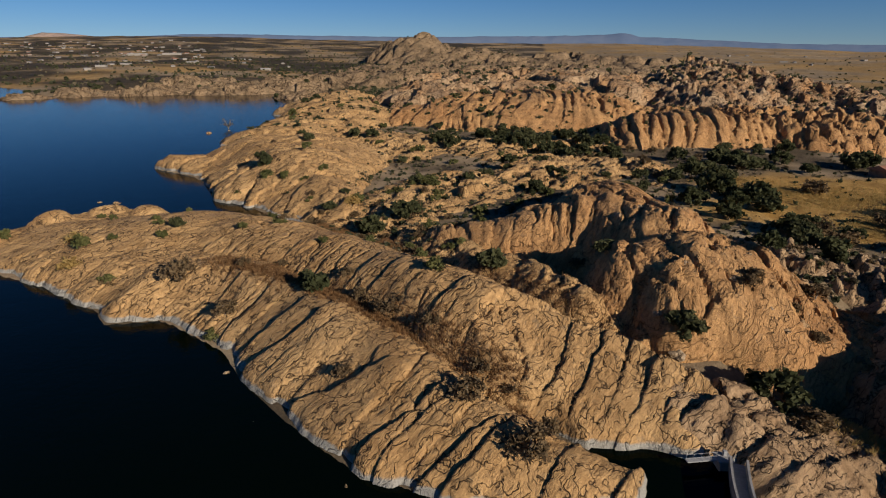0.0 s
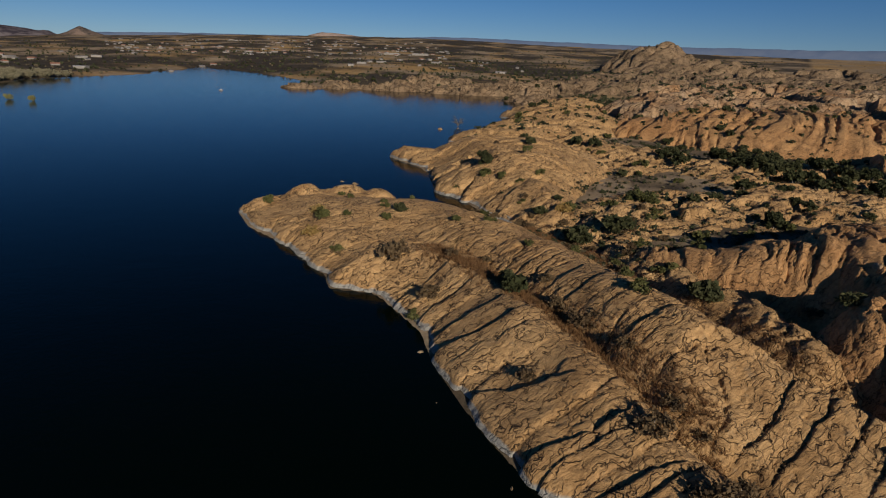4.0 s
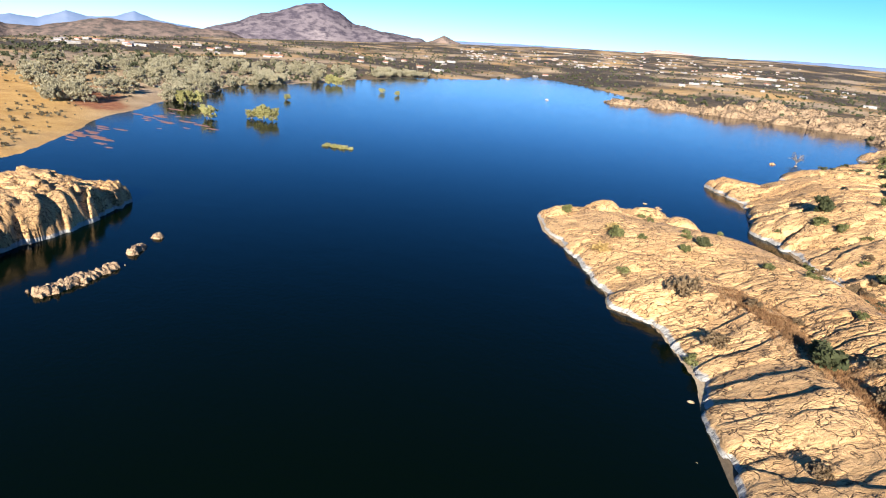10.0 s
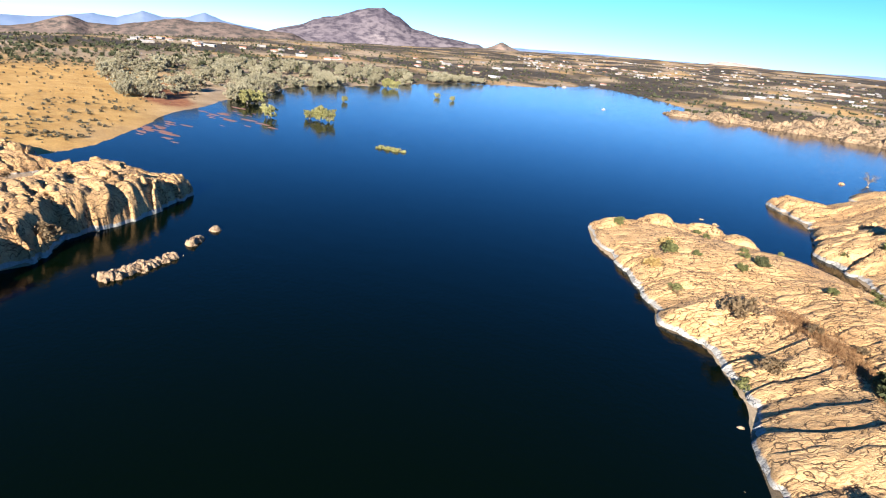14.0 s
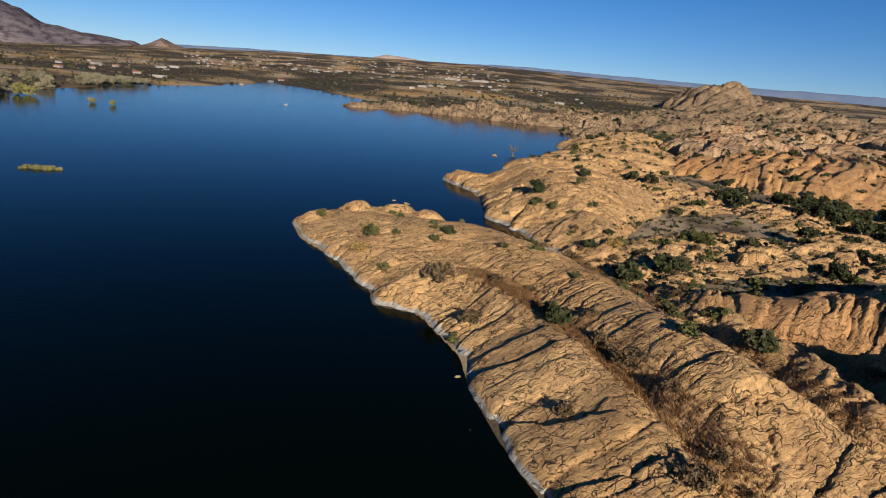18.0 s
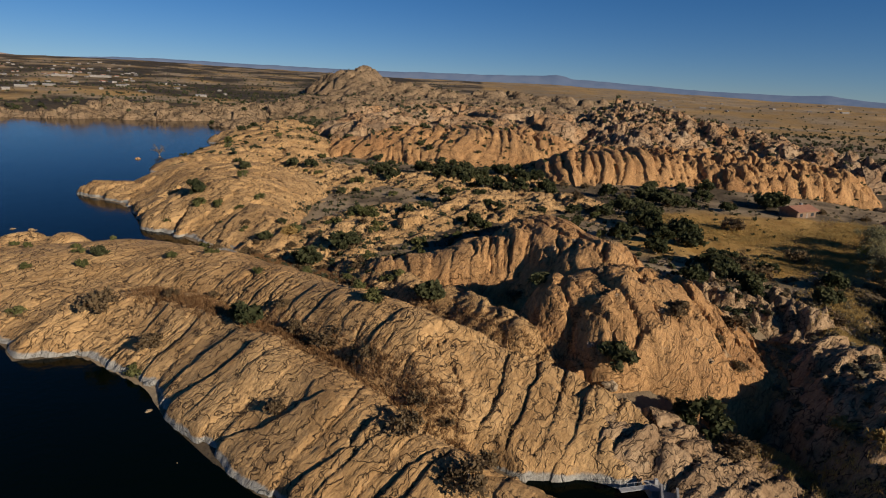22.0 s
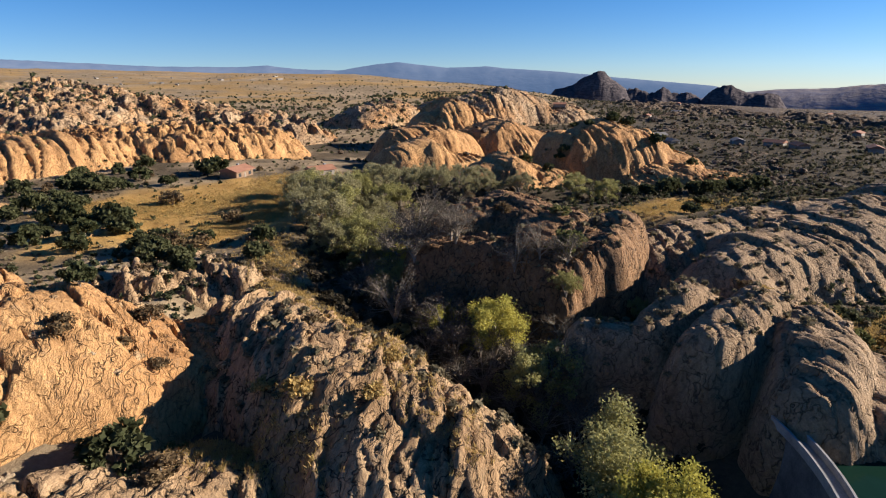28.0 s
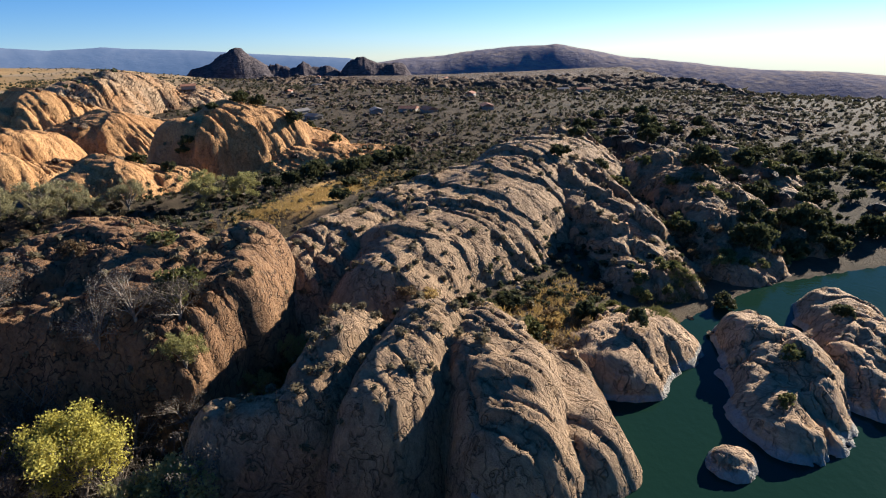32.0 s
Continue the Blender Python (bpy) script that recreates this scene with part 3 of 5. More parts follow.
OUTER = [(100, 4), (122, -6), (150, -40), (160, -70), (120, -150), (-60, -150), (-150, -60), (-215, -45), (-262, -8), (-330, 35),
         (-460, 100), (-530, 190), (-680, 380), (-720, 560), (-860, 830), (-500, 800), (-300, 720), (-100, 720), (-60, 500),
         (-40, 250), (-20, 130), (-5, 80)]
sheet = bmesh.new()
sheet.faces.new([sheet.verts.new((x, y, 0.0)) for x, y in dam_arc(DAM_R, 40) + OUTER])
me = bpy.data.meshes.new("water")
sheet.to_mesh(me)
sheet.free()
me.materials.append(water_mat)
tagged(new("water", me), "calm dark blue lake water with faint ripples", "lake", kind="structure")

# ---- rocks ----
ROCKS = []  # fields by which things are set down on the rocks


def top_z(x, y):
    """The height of whatever is uppermost at a place."""
    z = ground_near(x, y)
    for x0, y0, step, h in ROCKS:
        i, j = (x - x0) / step, (y - y0) / step
        if 0 <= i < h.shape[0] - 1 and 0 <= j < h.shape[1] - 1:
            z = max(z, float(h[int(i), int(j)]))
    return z if x > 35 else max(z, -0.2)


def islands(rnd, keep):
    """A number for each joined patch of faces that share a block, by the face's first corner."""
    whole = np.zeros(keep.shape, bool)
    whole[:-1, :-1] = keep[:-1, :-1] | keep[1:, :-1] | keep[:-1, 1:] | keep[1:, 1:]
    code = np.where(whole, np.round(rnd * 1e6).astype(np.int64), -1)
    lab = np.arange(code.size).reshape(code.shape)
    east, north = code[1:] == code[:-1], code[:, 1:] == code[:, :-1]
    for k in range(200):
        old = lab
        lab = lab.copy()
        low = np.where(east, np.minimum(lab[1:], lab[:-1]), lab[1:])
        lab[1:] = low
        lab[:-1] = np.where(east, np.minimum(lab[:-1], low), lab[:-1])
        low = np.where(north, np.minimum(lab[:, 1:], lab[:, :-1]), lab[:, 1:])
        lab[:, 1:] = low
        lab[:, :-1] = np.where(north, np.minimum(lab[:, :-1], low), lab[:, :-1])
        flat = lab.ravel()
        flat = flat[flat]
        lab = flat[flat].reshape(code.shape)
        if (lab == old).all():
            break
    return lab.ravel()


def rock(name, label, spines, mat, step=0.5, turn=30.0, joint=(3.5, 12.0), depth=0.9, lift=0.8, base=-3.0, power=2.6, ragged=0.22, seed=1, steep=1.0, round_=0.10, spires=0.0, blocks=False, tilt=0.12, shore=False, lumps=0.2, groove=1.0):
    """A mass of granite: bent ridges with jointed, rounded blocks. joint: the width and length of a block, turned by turn degrees."""
    pts = [q for s in spines for q in s]
    m = max(q[3] for q in pts) * 1.35
    x0, x1 = min(q[0] - q[3] * 1.6 for q in pts), max(q[0] + q[3] * 1.6 for q in pts)
    y0, y1 = min(q[1] - q[3] * 1.6 for q in pts), max(q[1] + q[3] * 1.6 for q in pts)
    x, y = np.meshgrid(np.arange(x0, x1 + step, step), np.arange(y0, y1 + step, step), indexing="ij")
    c, s = math.cos(radians(turn)), math.sin(radians(turn))
    wx = x + 0.35 * joint[1] * fbm(x / joint[1] * 0.7, y / joint[1] * 0.7, 3, seed + 50) + 0.12 * joint[0] * fbm(x / joint[0] * 1.7, y / joint[0] * 1.7, 2, seed + 57)
    wy = y + 0.35 * joint[1] * fbm(x / joint[1] * 0.7, y / joint[1] * 0.7, 3, seed + 60) + 0.12 * joint[0] * fbm(x / joint[0] * 1.7, y / joint[0] * 1.7, 2, seed + 67)
    u, v = (c * wx + s * wy), (-s * wx + c * wy)
    f1, f2, rnd, off1 = cells(u / joint[1], v / joint[0], seed)
    g1, g2, rnd2, off2 = cells(u / joint[1] * 1.5 + 5, v / joint[0] * 2.3 + 3, seed + 3)
    h = np.full(x.shape, base - 4.0)
    for spine in spines:
        d, top, along = seg_field(x, y, spine)
        if base < 0:
            d = d * (np.maximum(top, 0.8) / (np.maximum(top, 0.8) - base)) ** (1 / power)
        d = d * (1 + ragged * fbm(x * 2.2 / m, y * 2.2 / m, 4, seed + 5) + 0.03 * (rnd - 0.5) + 0.02 * (rnd2 - 0.5))
        body = base + (top - base) * np.clip(1 - np.clip(d, 0, 1.3) ** power, -0.6, 1) ** 1.0 if steep == 1.0 else base + (top - base) * np.sign(1 - d) * np.abs(np.clip(1 - np.clip(d, 0, 1.3) ** power, -0.6, 1)) ** steep
        h = np.maximum(h, body)
    if shore:  # cut the flanks off along the water's edge
        sd = in_poly(x, y, LAKE) + 0.7 * fbm(x * 0.22, y * 0.22, 3, seed + 77) + 1.1 * (rnd - 0.5)
        wall = np.where(sd > 0, 0.3 + 1.3 * (1 - np.exp(-np.maximum(sd, 0) * 1.8)) + 0.5 * shore * sd, 0.3 + 3.0 * sd)
        own = smooth(-1.5, 1.0, h)
        h = np.where(sd > 0, np.minimum(np.maximum(h, own * np.minimum(wall, 1.6) - (1 - own) * 9), wall), np.minimum(h, wall))
    inner = smooth(base, base + 4, h)
    scale = joint[0] / 3.5
    e1, e2 = f2 - f1, g2 - g1
    k1, k2, rnd3, off3 = cells(u / joint[1] * 4.1 + 9, v / joint[0] * 3.6 - 4, seed + 8)
    e3 = k2 - k1
    w1, w2, w3 = groove * max(0.035, 0.5 * step / joint[0]), groove * max(0.045, 1.0 * step / joint[0]), max(0.07, 1.8 * step / joint[0])
    h = h + inner * (lift * scale * (rnd - 0.5) * 2 + 0.3 * lift * scale * (rnd2 - 0.5) * 2)
    split = 0.12 + 0.88 * smooth(-0.12, 0.22, fbm(x / joint[1] * 1.6, y / joint[1] * 1.6, 3, seed + 33))
    h = h - inner * split * (1.15 * depth * np.exp(-e1 / w1) + 0.5 * depth * np.exp(-e2 / w2) * (rnd2 > 0.3) + 0.42 * depth * np.exp(-e3 / w3) * (rnd3 > 0.35))
    h = h + inner * tilt * joint[0] * (off1 * (0.25 + 0.5 * rnd) + 0.28 * off2 * (rnd2 - 0.2) + 0.12 * off3 * (rnd3 - 0.3))
    h = h + inner * 0.22 * lift * scale * (rnd3 - 0.5) * 2
    h = h - inner * round_ * scale * (f1 ** 2 * 2.0 + g1 ** 2 * 0.8)
    h = h + inner * (0.16 * scale * fbm(x / joint[0] * 0.8, y / joint[0] * 0.8, 4, seed + 9) + lumps * np.abs(fbm(x * 0.5, y * 0.5, 4, seed + 15, 0.62)) + 1.5 * scale * fbm(x / m * 1.3, y / m * 1.3, 3, seed + 19))
    if spires:
        h = h + inner * spires * ((rnd - 0.35) + 0.5 * (rnd2 - 0.5))
    under = np.repeat(np.repeat(ground_z(x[::4, ::4], y[::4, ::4]), 4, 0), 4, 1)[:x.shape[0], :x.shape[1]]
    keep = h > np.minimum(under, 0.6) - 1.2
    q = grid_faces(*x.shape)
    kf = keep.ravel()
    q = q[kf[q].any(1)]
    ROCKS.append((x0, y0, step, h))
    verts = np.stack([x, y, h], -1).reshape(-1, 3)

    def piece(title, faces):
        used = np.unique(faces)
        index = np.full(x.size, -1)
        index[used] = np.arange(len(used))
        return new(title, mesh_from(title, verts[used], index[faces], mat))

    if not blocks:
        return tagged(piece(name, q), label, "rock")
    body = tagged(new(name), label, "rock")
    body.empty_display_size = 1.0
    mean = pts[len(pts) // 2]
    body.location = (mean[0], mean[1], base)
    ident = islands(rnd, keep)[q[:, 0]]
    kinds, inverse, count = np.unique(ident, return_inverse=True, return_counts=True)
    small = count < 60 / step
    for k in np.argsort(-count)[:260]:
        if not small[k]:
            ob = piece("block", q[inverse == k])
            ob.parent = body
            ob.matrix_parent_inverse = Matrix.Translation(body.location).inverted()
    taken = np.zeros(len(kinds), bool)
    taken[[k for k in np.argsort(-count)[:260] if not small[k]]] = True
    rest = ~taken[inverse]
    if rest.any():
        ob = tagged(piece("rubble", q[rest]), kind="stuff")
        ob.parent = body
        ob.matrix_parent_inverse = Matrix.Translation(body.location).inverted()
    return body


# lake ridge below the camera and its lakeside flank
rock("granite_ridge", "long tan granite ridge with rounded jointed blocks beside the lake",
     [[(16, 47, 2.2, 5), (7, 46, 4, 8), (-3, 53, 6.5, 12), (-14, 65, 7.5, 15), (-27, 79, 7.5, 16), (-41, 92, 7, 18), (-55, 100, 6, 19)]],
     rock_tan, 0.25, 52, (3.6, 20), 0.45, 0.12, seed=11, power=2.6, blocks=True, tilt=0.09, shore=True, lumps=0.1)
rock("granite_ridge", "steep tan granite ridge with a cliff above the dam cove",
     [[(24, 58, 8.5, 9), (15, 64, 11, 10), (7, 68, 11.8, 12), (-8, 83, 11, 13), (-24, 100, 9.5, 16), (-45, 116, 7.5, 20)]],
     rock_tan, 0.25, 54, (3.8, 17), 0.7, 0.16, seed=23, power=2.1, base=0, blocks=True, tilt=0.12, shore=True, lumps=0.1)
rock("granite_point", "low tan granite point sloping into the lake with a pale waterline",
     [[(-42, 116, 6.5, 24), (-66, 115, 6, 29), (-85, 124, 3.8, 24), (-90, 136, 3.0, 16)], [(-99, 118, 3.8, 7)], [(-96, 130, 5.6, 7)], [(-90, 142, 5.0, 7)], [(-79, 141, 4.4, 6)]],
     rock_tan, 0.36, 40, (4.6, 18), 0.8, 0.16, seed=31, power=2.4, blocks=True, tilt=0.11, shore=True, lumps=0.12)
rock("granite_bank", "sloping granite bank between the cliff and the dam", [[(26, 60, 5, 7), (34, 58, 3, 8), (40, 52, 0.5, 7), (44, 44, -3, 7)]],
     rock_ledge, 0.36, 30, (2.6, 8), 1.0, 0.9, base=-8, seed=35, power=2.2, blocks=True, spires=0.5)
rock("granite_bench", "patchy granite benches among dark shrubs", [[(-14, 150, 4.6, 24), (12, 180, 5.2, 36), (48, 205, 5.0, 34)], [(-42, 262, 6, 34), (-8, 246, 6, 36), (40, 240, 5.5, 34)], [(-30, 128, 2.5, 12), (-12, 134, 3.2, 16)], [(62, 176, 3.0, 16), (74, 150, 3.2, 14)]],
     rock_tan, 0.7, 40, (3.5, 9), 1.2, 1.3, base=0, seed=38, ragged=0.55, power=1.5, blocks=True)
rock("granite_bench", "weathered granite ledges above the meadow", [[(66, 108, 4, 9), (78, 98, 3.5, 9)]],
     rock_ledge, 0.5, 70, (2.6, 5), 1.2, 1.4, base=-2, seed=39, ragged=0.5, spires=2.0, blocks=True)
rock("granite_slab", "flat tan granite slabs in the gully between two ridges",
     [[(-6, 122, 5, 9), (8, 102, 6, 9), (20, 82, 6.5, 7)]],
     rock_tan, 0.5, 60, (3.5, 9), 0.9, 0.6, seed=37, blocks=True)
rock("granite_dome", "tall rose-tan granite dome with vertical joints and shaded clefts",
     [[(29, 87, 13, 11), (37, 86, 15.5, 16), (47, 83, 13, 15), (58, 78, 5, 11)], [(38, 98, 16, 15), (31, 117, 15.5, 18), (40, 145, 10, 16)], [(0, 115, 7, 9), (12, 112, 10.5, 11), (24, 112, 14, 14)]],
     rock_rose, 0.3, 100, (3.4, 16), 1.3, 0.45, seed=41, base=-4, power=2.2, blocks=True, tilt=0.12, groove=1.6)
rock("granite_shoulder", "broad pale granite shoulder above the inlet",
     [[(-36, 146, 8, 16), (-50, 174, 12, 28), (-62, 216, 12, 38)], [(-84, 206, 6, 19), (-102, 208, 4, 10)]],
     rock_tan, 0.5, 35, (5.0, 16), 0.8, 0.5, seed=43, power=2.6, blocks=True, tilt=0.04, shore=True)
rock("granite_shoulder", "rounded granite shore ridge running up the lake",
     [[(-80, 275, 9, 30), (-62, 330, 10, 38), (-85, 390, 9, 36), (-88, 460, 9, 32)]],
     rock_tan, 1.0, 20, (6, 20), 1.4, 0.9, seed=47, blocks=True)
rock("fluted_slab", "steep fluted granite slabs streaked by runoff",
     [[(-25, 332, 11, 28), (15, 342, 18, 55), (62, 345, 20, 62)], [(84, 268, 15, 28), (122, 272, 16, 32)]],
     rock_rose, 0.85, 80, (4.4, 36), 1.8, 0.9, seed=53, power=2.4, blocks=True, groove=2.0, round_=0.2)
rock("granite_knoll", "jumbled rose granite knobs behind the fluted slabs",
     [[(0, 450, 18, 65), (100, 455, 20, 80), (40, 560, 20, 80)]],
     rock_far, 1.6, 20, (10, 22), 3.0, 1.5, seed=59, spires=1.4, blocks=True)
rock("granite_crag", "cluster of upright granite pinnacles above the meadow",
     [[(112, 292, 13, 30), (160, 275, 14, 36), (200, 268, 10, 28)]],
     rock_rose, 0.75, 80, (3.6, 7), 2.0, 1.0, seed=61, spires=2.6, power=3.5, blocks=True, groove=1.5)
rock("granite_butte", "dark craggy granite butte of stacked columns",
     [[(165, 385, 16, 50), (212, 540, 32, 60), (250, 470, 18, 60)]],
     rock_far, 1.2, 70, (6, 10), 2.6, 1.6, seed=67, spires=1.8, power=2.2, blocks=True)
rock("granite_knoll", "weathered granite outcrops on the valley side",
     [[(262, 330, 4, 34), (300, 430, 6, 45), (280, 620, 14, 80)]],
     rock_far, 1.8, 60, (9, 14), 3.0, 1.5, seed=71, spires=3.0, blocks=True)
rock("rock_hill", "pyramid hill of bouldery granite on the skyline",
     [[(-98, 1300, 66, 100), (-72, 1290, 64, 95)], [(-40, 1290, 46, 90)], [(-40, 1220, 30, 110), (150, 1150, 28, 130), (330, 1050, 22, 120)]],
     rock_brushy, 4.0, 30, (18, 30), 4.0, 1.0, base=5.0, seed=73, power=1.6, spires=7.0)
rock("granite_knoll", "low bouldery granite country towards the skyline",
     [[(-60, 720, 16, 110), (120, 760, 18, 150), (300, 800, 10, 120)], [(-60, 960, 14, 120), (150, 950, 14, 140)]],
     rock_brushy, 3.0, 30, (14, 26), 3.5, 1.2, base=0.0, seed=79, spires=4.0, blocks=True)
rock("granite_spit", "low rocky spit on the far side of the bay",
     [[(-390, 490, 2.0, 9), (-366, 512, 3.2, 13)], [(-352, 540, 6, 20), (-322, 556, 5, 18)], [(-292, 562, 8, 24), (-262, 570, 5, 18)], [(-238, 566, 7, 20), (-205, 585, 9, 28)], [(-185, 630, 10, 34), (-150, 665, 12, 36)], [(-300, 620, 9, 26), (-250, 640, 11, 34)], [(-160, 540, 4, 14), (-128, 525, 5, 18)]],
     rock_brushy, 1.2, 30, (6, 11), 2.2, 1.3, base=-1.5, seed=83, spires=2.4, ragged=0.9, power=1.7, blocks=True)
rock("granite_headland", "pale granite headland with shaded water side",
     [[(-110, -30, 7.5, 17), (-127, -18, 8.5, 17), (-145, 3, 8, 15), (-153, 14, 5, 9)], [(-172, 0, 3.5, 10), (-160, 16, 2.5, 6)], [(-190, -22, 5, 18)], [(-97, -19, 2.2, 7)]],
     rock_tan, 0.4, 20, (3.2, 8), 1.2, 0.9, seed=89, power=5.0, blocks=True, shore=4)
rock("lake_rock", "line of grey rocks breaking the water", [[(-102, 1, 1.3, 1.5), (-105, 6, 1.1, 1.3), (-109, 12, 1.0, 1.1)]],
     rock_slope, 0.18, 20, (0.8, 2.2), 0.7, 0.5, base=-1.2, seed=91, ragged=0.8, spires=0.7)
rock("lake_rock", "small pale rock standing alone in the lake", [[(-115, 16, 1.3, 1.2), (-118, 18, 0.9, 0.9)]],
     rock_slope, 0.18, 20, (0.8, 2), 0.6, 0.5, base=-1.2, seed=93, ragged=0.7, spires=0.5)
rock("lake_rock", "tiny rock awash beside its neighbour", [[(-123, 22, 0.9, 1.3)]],
     rock_slope, 0.25, 20, (1.2, 2), 0.4, 0.2, base=-1.0, seed=94, ragged=0.4)
# canyon below the dam
rock("canyon_rock", "broken brown granite knoll standing in the canyon",
     [[(69, 83, 3.5, 6), (66, 72, 8.5, 9), (63, 56, 7.5, 12), (62, 40, 4, 10)]],
     rock_ledge, 0.36, 35, (2.4, 9), 1.1, 0.8, base=-9, seed=97, power=2.6, blocks=True, spires=0.8, tilt=-0.2, lumps=0.5)
rock("red_cliff", "reddish granite cliff with hanging fluted columns",
     [[(113, 54, 9.5, 8), (124, 56, 12, 12), (132, 70, 11.5, 13), (116, 76, 9, 10)], [(112, 62, 8.5, 9), (108, 72, 7, 8)], [(110, 48, 7.5, 6), (119, 44, 10, 8), (128, 44, 11.5, 8)]],
     rock_red_shade, 0.35, 82, (2.2, 9), 1.2, 0.7, base=-6, seed=101, power=4.0, blocks=True, groove=2.2, round_=0.25)
rock("granite_slope", "wide jointed granite slope with long diagonal cracks",
     [[(124, 22, 8, 10), (140, 18, 9.5, 16), (160, 8, 10, 21), (190, -6, 13.5, 22)], [(138, 36, 6.5, 12), (154, 28, 8, 13), (176, 14, 10, 14)]],
     rock_slope, 0.42, 40, (4.2, 18), 1.1, 0.4, base=-4, seed=103, power=2.6, blocks=True)
rock("granite_slope", "jumbled granite slope above the small bay",
     [[(133, -17, 3, 8), (150, -15, 7, 13), (170, -10, 10, 15), (205, -12, 12, 18)], [(138, -32, 3, 8), (160, -36, 7.5, 12), (188, -34, 10, 14)], [(148, -46, 3, 7), (172, -54, 6.5, 11), (200, -52, 8, 13)]],
     rock_slope, 0.45, 30, (3.2, 8), 1.4, 0.9, seed=107, power=2.2, blocks=True, spires=0.8)
rock("abutment_dome", "smooth split granite dome at the end of the dam",
     [[(97, 35, 2.5, 4), (98, 27, 5.5, 5.5), (108, 24, 7, 6)], [(94, 18, 7, 6), (108, 15, 8.5, 6.5)], [(90, 6, 6.5, 6), (101, 7, 8.5, 7.5), (110, 10, 6.5, 6)], [(92, -1, 4, 4.5), (103, 1, 4.5, 5)]],
     rock_slope, 0.3, 45, (3.4, 18), 0.6, 0.2, base=-9, seed=109, power=3.4, blocks=True, tilt=0.05, ragged=0.15)
rock("shore_knob", "round granite knob at the edge of the green cove", [[(109, -6, 3.8, 7), (114, -11, 3.6, 7)]],
     rock_grey, 0.35, 30, (3.6, 9), 1.0, 0.35, seed=113, power=3.2, blocks=True)
rock("rock_island", "sunlit granite island in the cove", [[(97, -21, 3.0, 5.5), (106, -23.5, 4.4, 6.5), (115, -25, 3.6, 4.5)]],
     rock_grey, 0.35, 30, (3.6, 9), 1.1, 0.4, seed=127, power=3.0, blocks=True)
rock("rock_island", "second granite island with a sloping back", [[(102, -31, 2.4, 4), (113, -36, 4.5, 6.5), (121, -37, 3.6, 4.5)]],
     rock_grey, 0.35, 30, (3.6, 9), 1.0, 0.35, seed=131, power=2.8, blocks=True)
rock("lake_rock", "small squarish boulder in the green cove", [[(92, -13.3, 1.6, 2.2)]],
     rock_grey, 0.25, 30, (1.4, 2), 0.5, 0.3, base=-1.2, seed=137, power=3.0)
rock("granite_knoll", "bouldery dark granite country east of the canyon",
     [[(300, 20, -3, 34), (370, 0, -5, 44), (450, 60, -5, 50)], [(232, -40, 4, 22), (280, -62, 2, 30), (360, -95, -5, 44)]],
     rock_hill_mat, 1.1, 40, (5, 9), 1.4, 0.8, base=-12, seed=181, spires=0.8, ragged=0.6, blocks=True)
rock("granite_knoll", "low rock ribs in the brush below the long ridge",
     [[(560, 190, -8, 50), (640, 60, -12, 60), (620, -100, -16, 70)], [(800, 250, -14, 80), (900, 60, -22, 80)]],
     rock_hill_mat, 2.6, 40, (9, 14), 2.0, 1.2, base=-20, seed=191, spires=1.2, ragged=0.6, blocks=True)
# domes beyond the canyon
rock("granite_dome", "high rounded granite dome half in shadow", [[(240, 105, 16, 18), (246, 97, 20.5, 23), (257, 84, 16, 20), (265, 73, 6, 13)]],
     rock_rose, 0.55, 82, (3.4, 20), 1.7, 0.6, base=-12, seed=139, power=3.4, blocks=True, groove=2.6, round_=0.22)
rock("granite_dome", "low sunlit dome at the foot of a larger one", [[(243, 77, 4, 12), (250, 65, 5, 14), (257, 54, 0.5, 11)]],
     rock_rose, 0.5, 82, (2.6, 12), 1.0, 0.4, base=-12, seed=149, blocks=True, groove=2.4, round_=0.2)
rock("granite_dome", "round dome beside the pale cottonwoods", [[(190, 114, 7.5, 13), (197, 109, 10, 16), (207, 103, 4.5, 14)]],
     rock_rose, 0.5, 75, (2.8, 12), 1.1, 0.4, base=-10, seed=151, power=3.0, blocks=True, groove=2.4, round_=0.2)
rock("granite_dome", "striped rose dome with fluted flanks", [[(281, 177, 10, 21), (291, 170, 13, 25), (308, 161, 8, 23), (325, 153, 1, 15)]],
     rock_rose, 0.65, 78, (3.2, 26), 1.9, 0.5, base=-14, seed=157, power=2.8, blocks=True, groove=2.6, round_=0.22)
rock("granite_dome", "broad sunlit dome above the cottages", [[(206, 166, 9.5, 15), (217, 162, 11.5, 19), (230, 155, 3, 15)], [(235, 188, 11.5, 17), (245, 183, 13.5, 21), (256, 179, 9, 15)]],
     rock_rose, 0.6, 78, (3.2, 22), 1.6, 0.5, base=-12, seed=163, power=3.0, blocks=True, groove=2.6, round_=0.22)
rock("granite_dome", "tall leaning dome with deep runnels", [[(302, 224, 15, 20), (311, 220, 22, 27), (327, 216, 17, 25), (341, 211, 9, 19)]],
     rock_rose, 0.7, 76, (3.6, 26), 2.0, 0.6, base=-14, seed=164, power=2.8, blocks=True, groove=2.6, round_=0.22)
rock("granite_dome", "dark paired domes behind the striped one", [[(394, 260, 19, 24), (406, 251, 21, 27)], [(443, 258, 23, 31), (460, 250, 18, 27)], [(481, 230, 8, 27)]],
     rock_far, 1.0, 76, (5, 26), 2.0, 0.8, base=-16, seed=166, power=3.0, blocks=True, groove=2.0, round_=0.2)
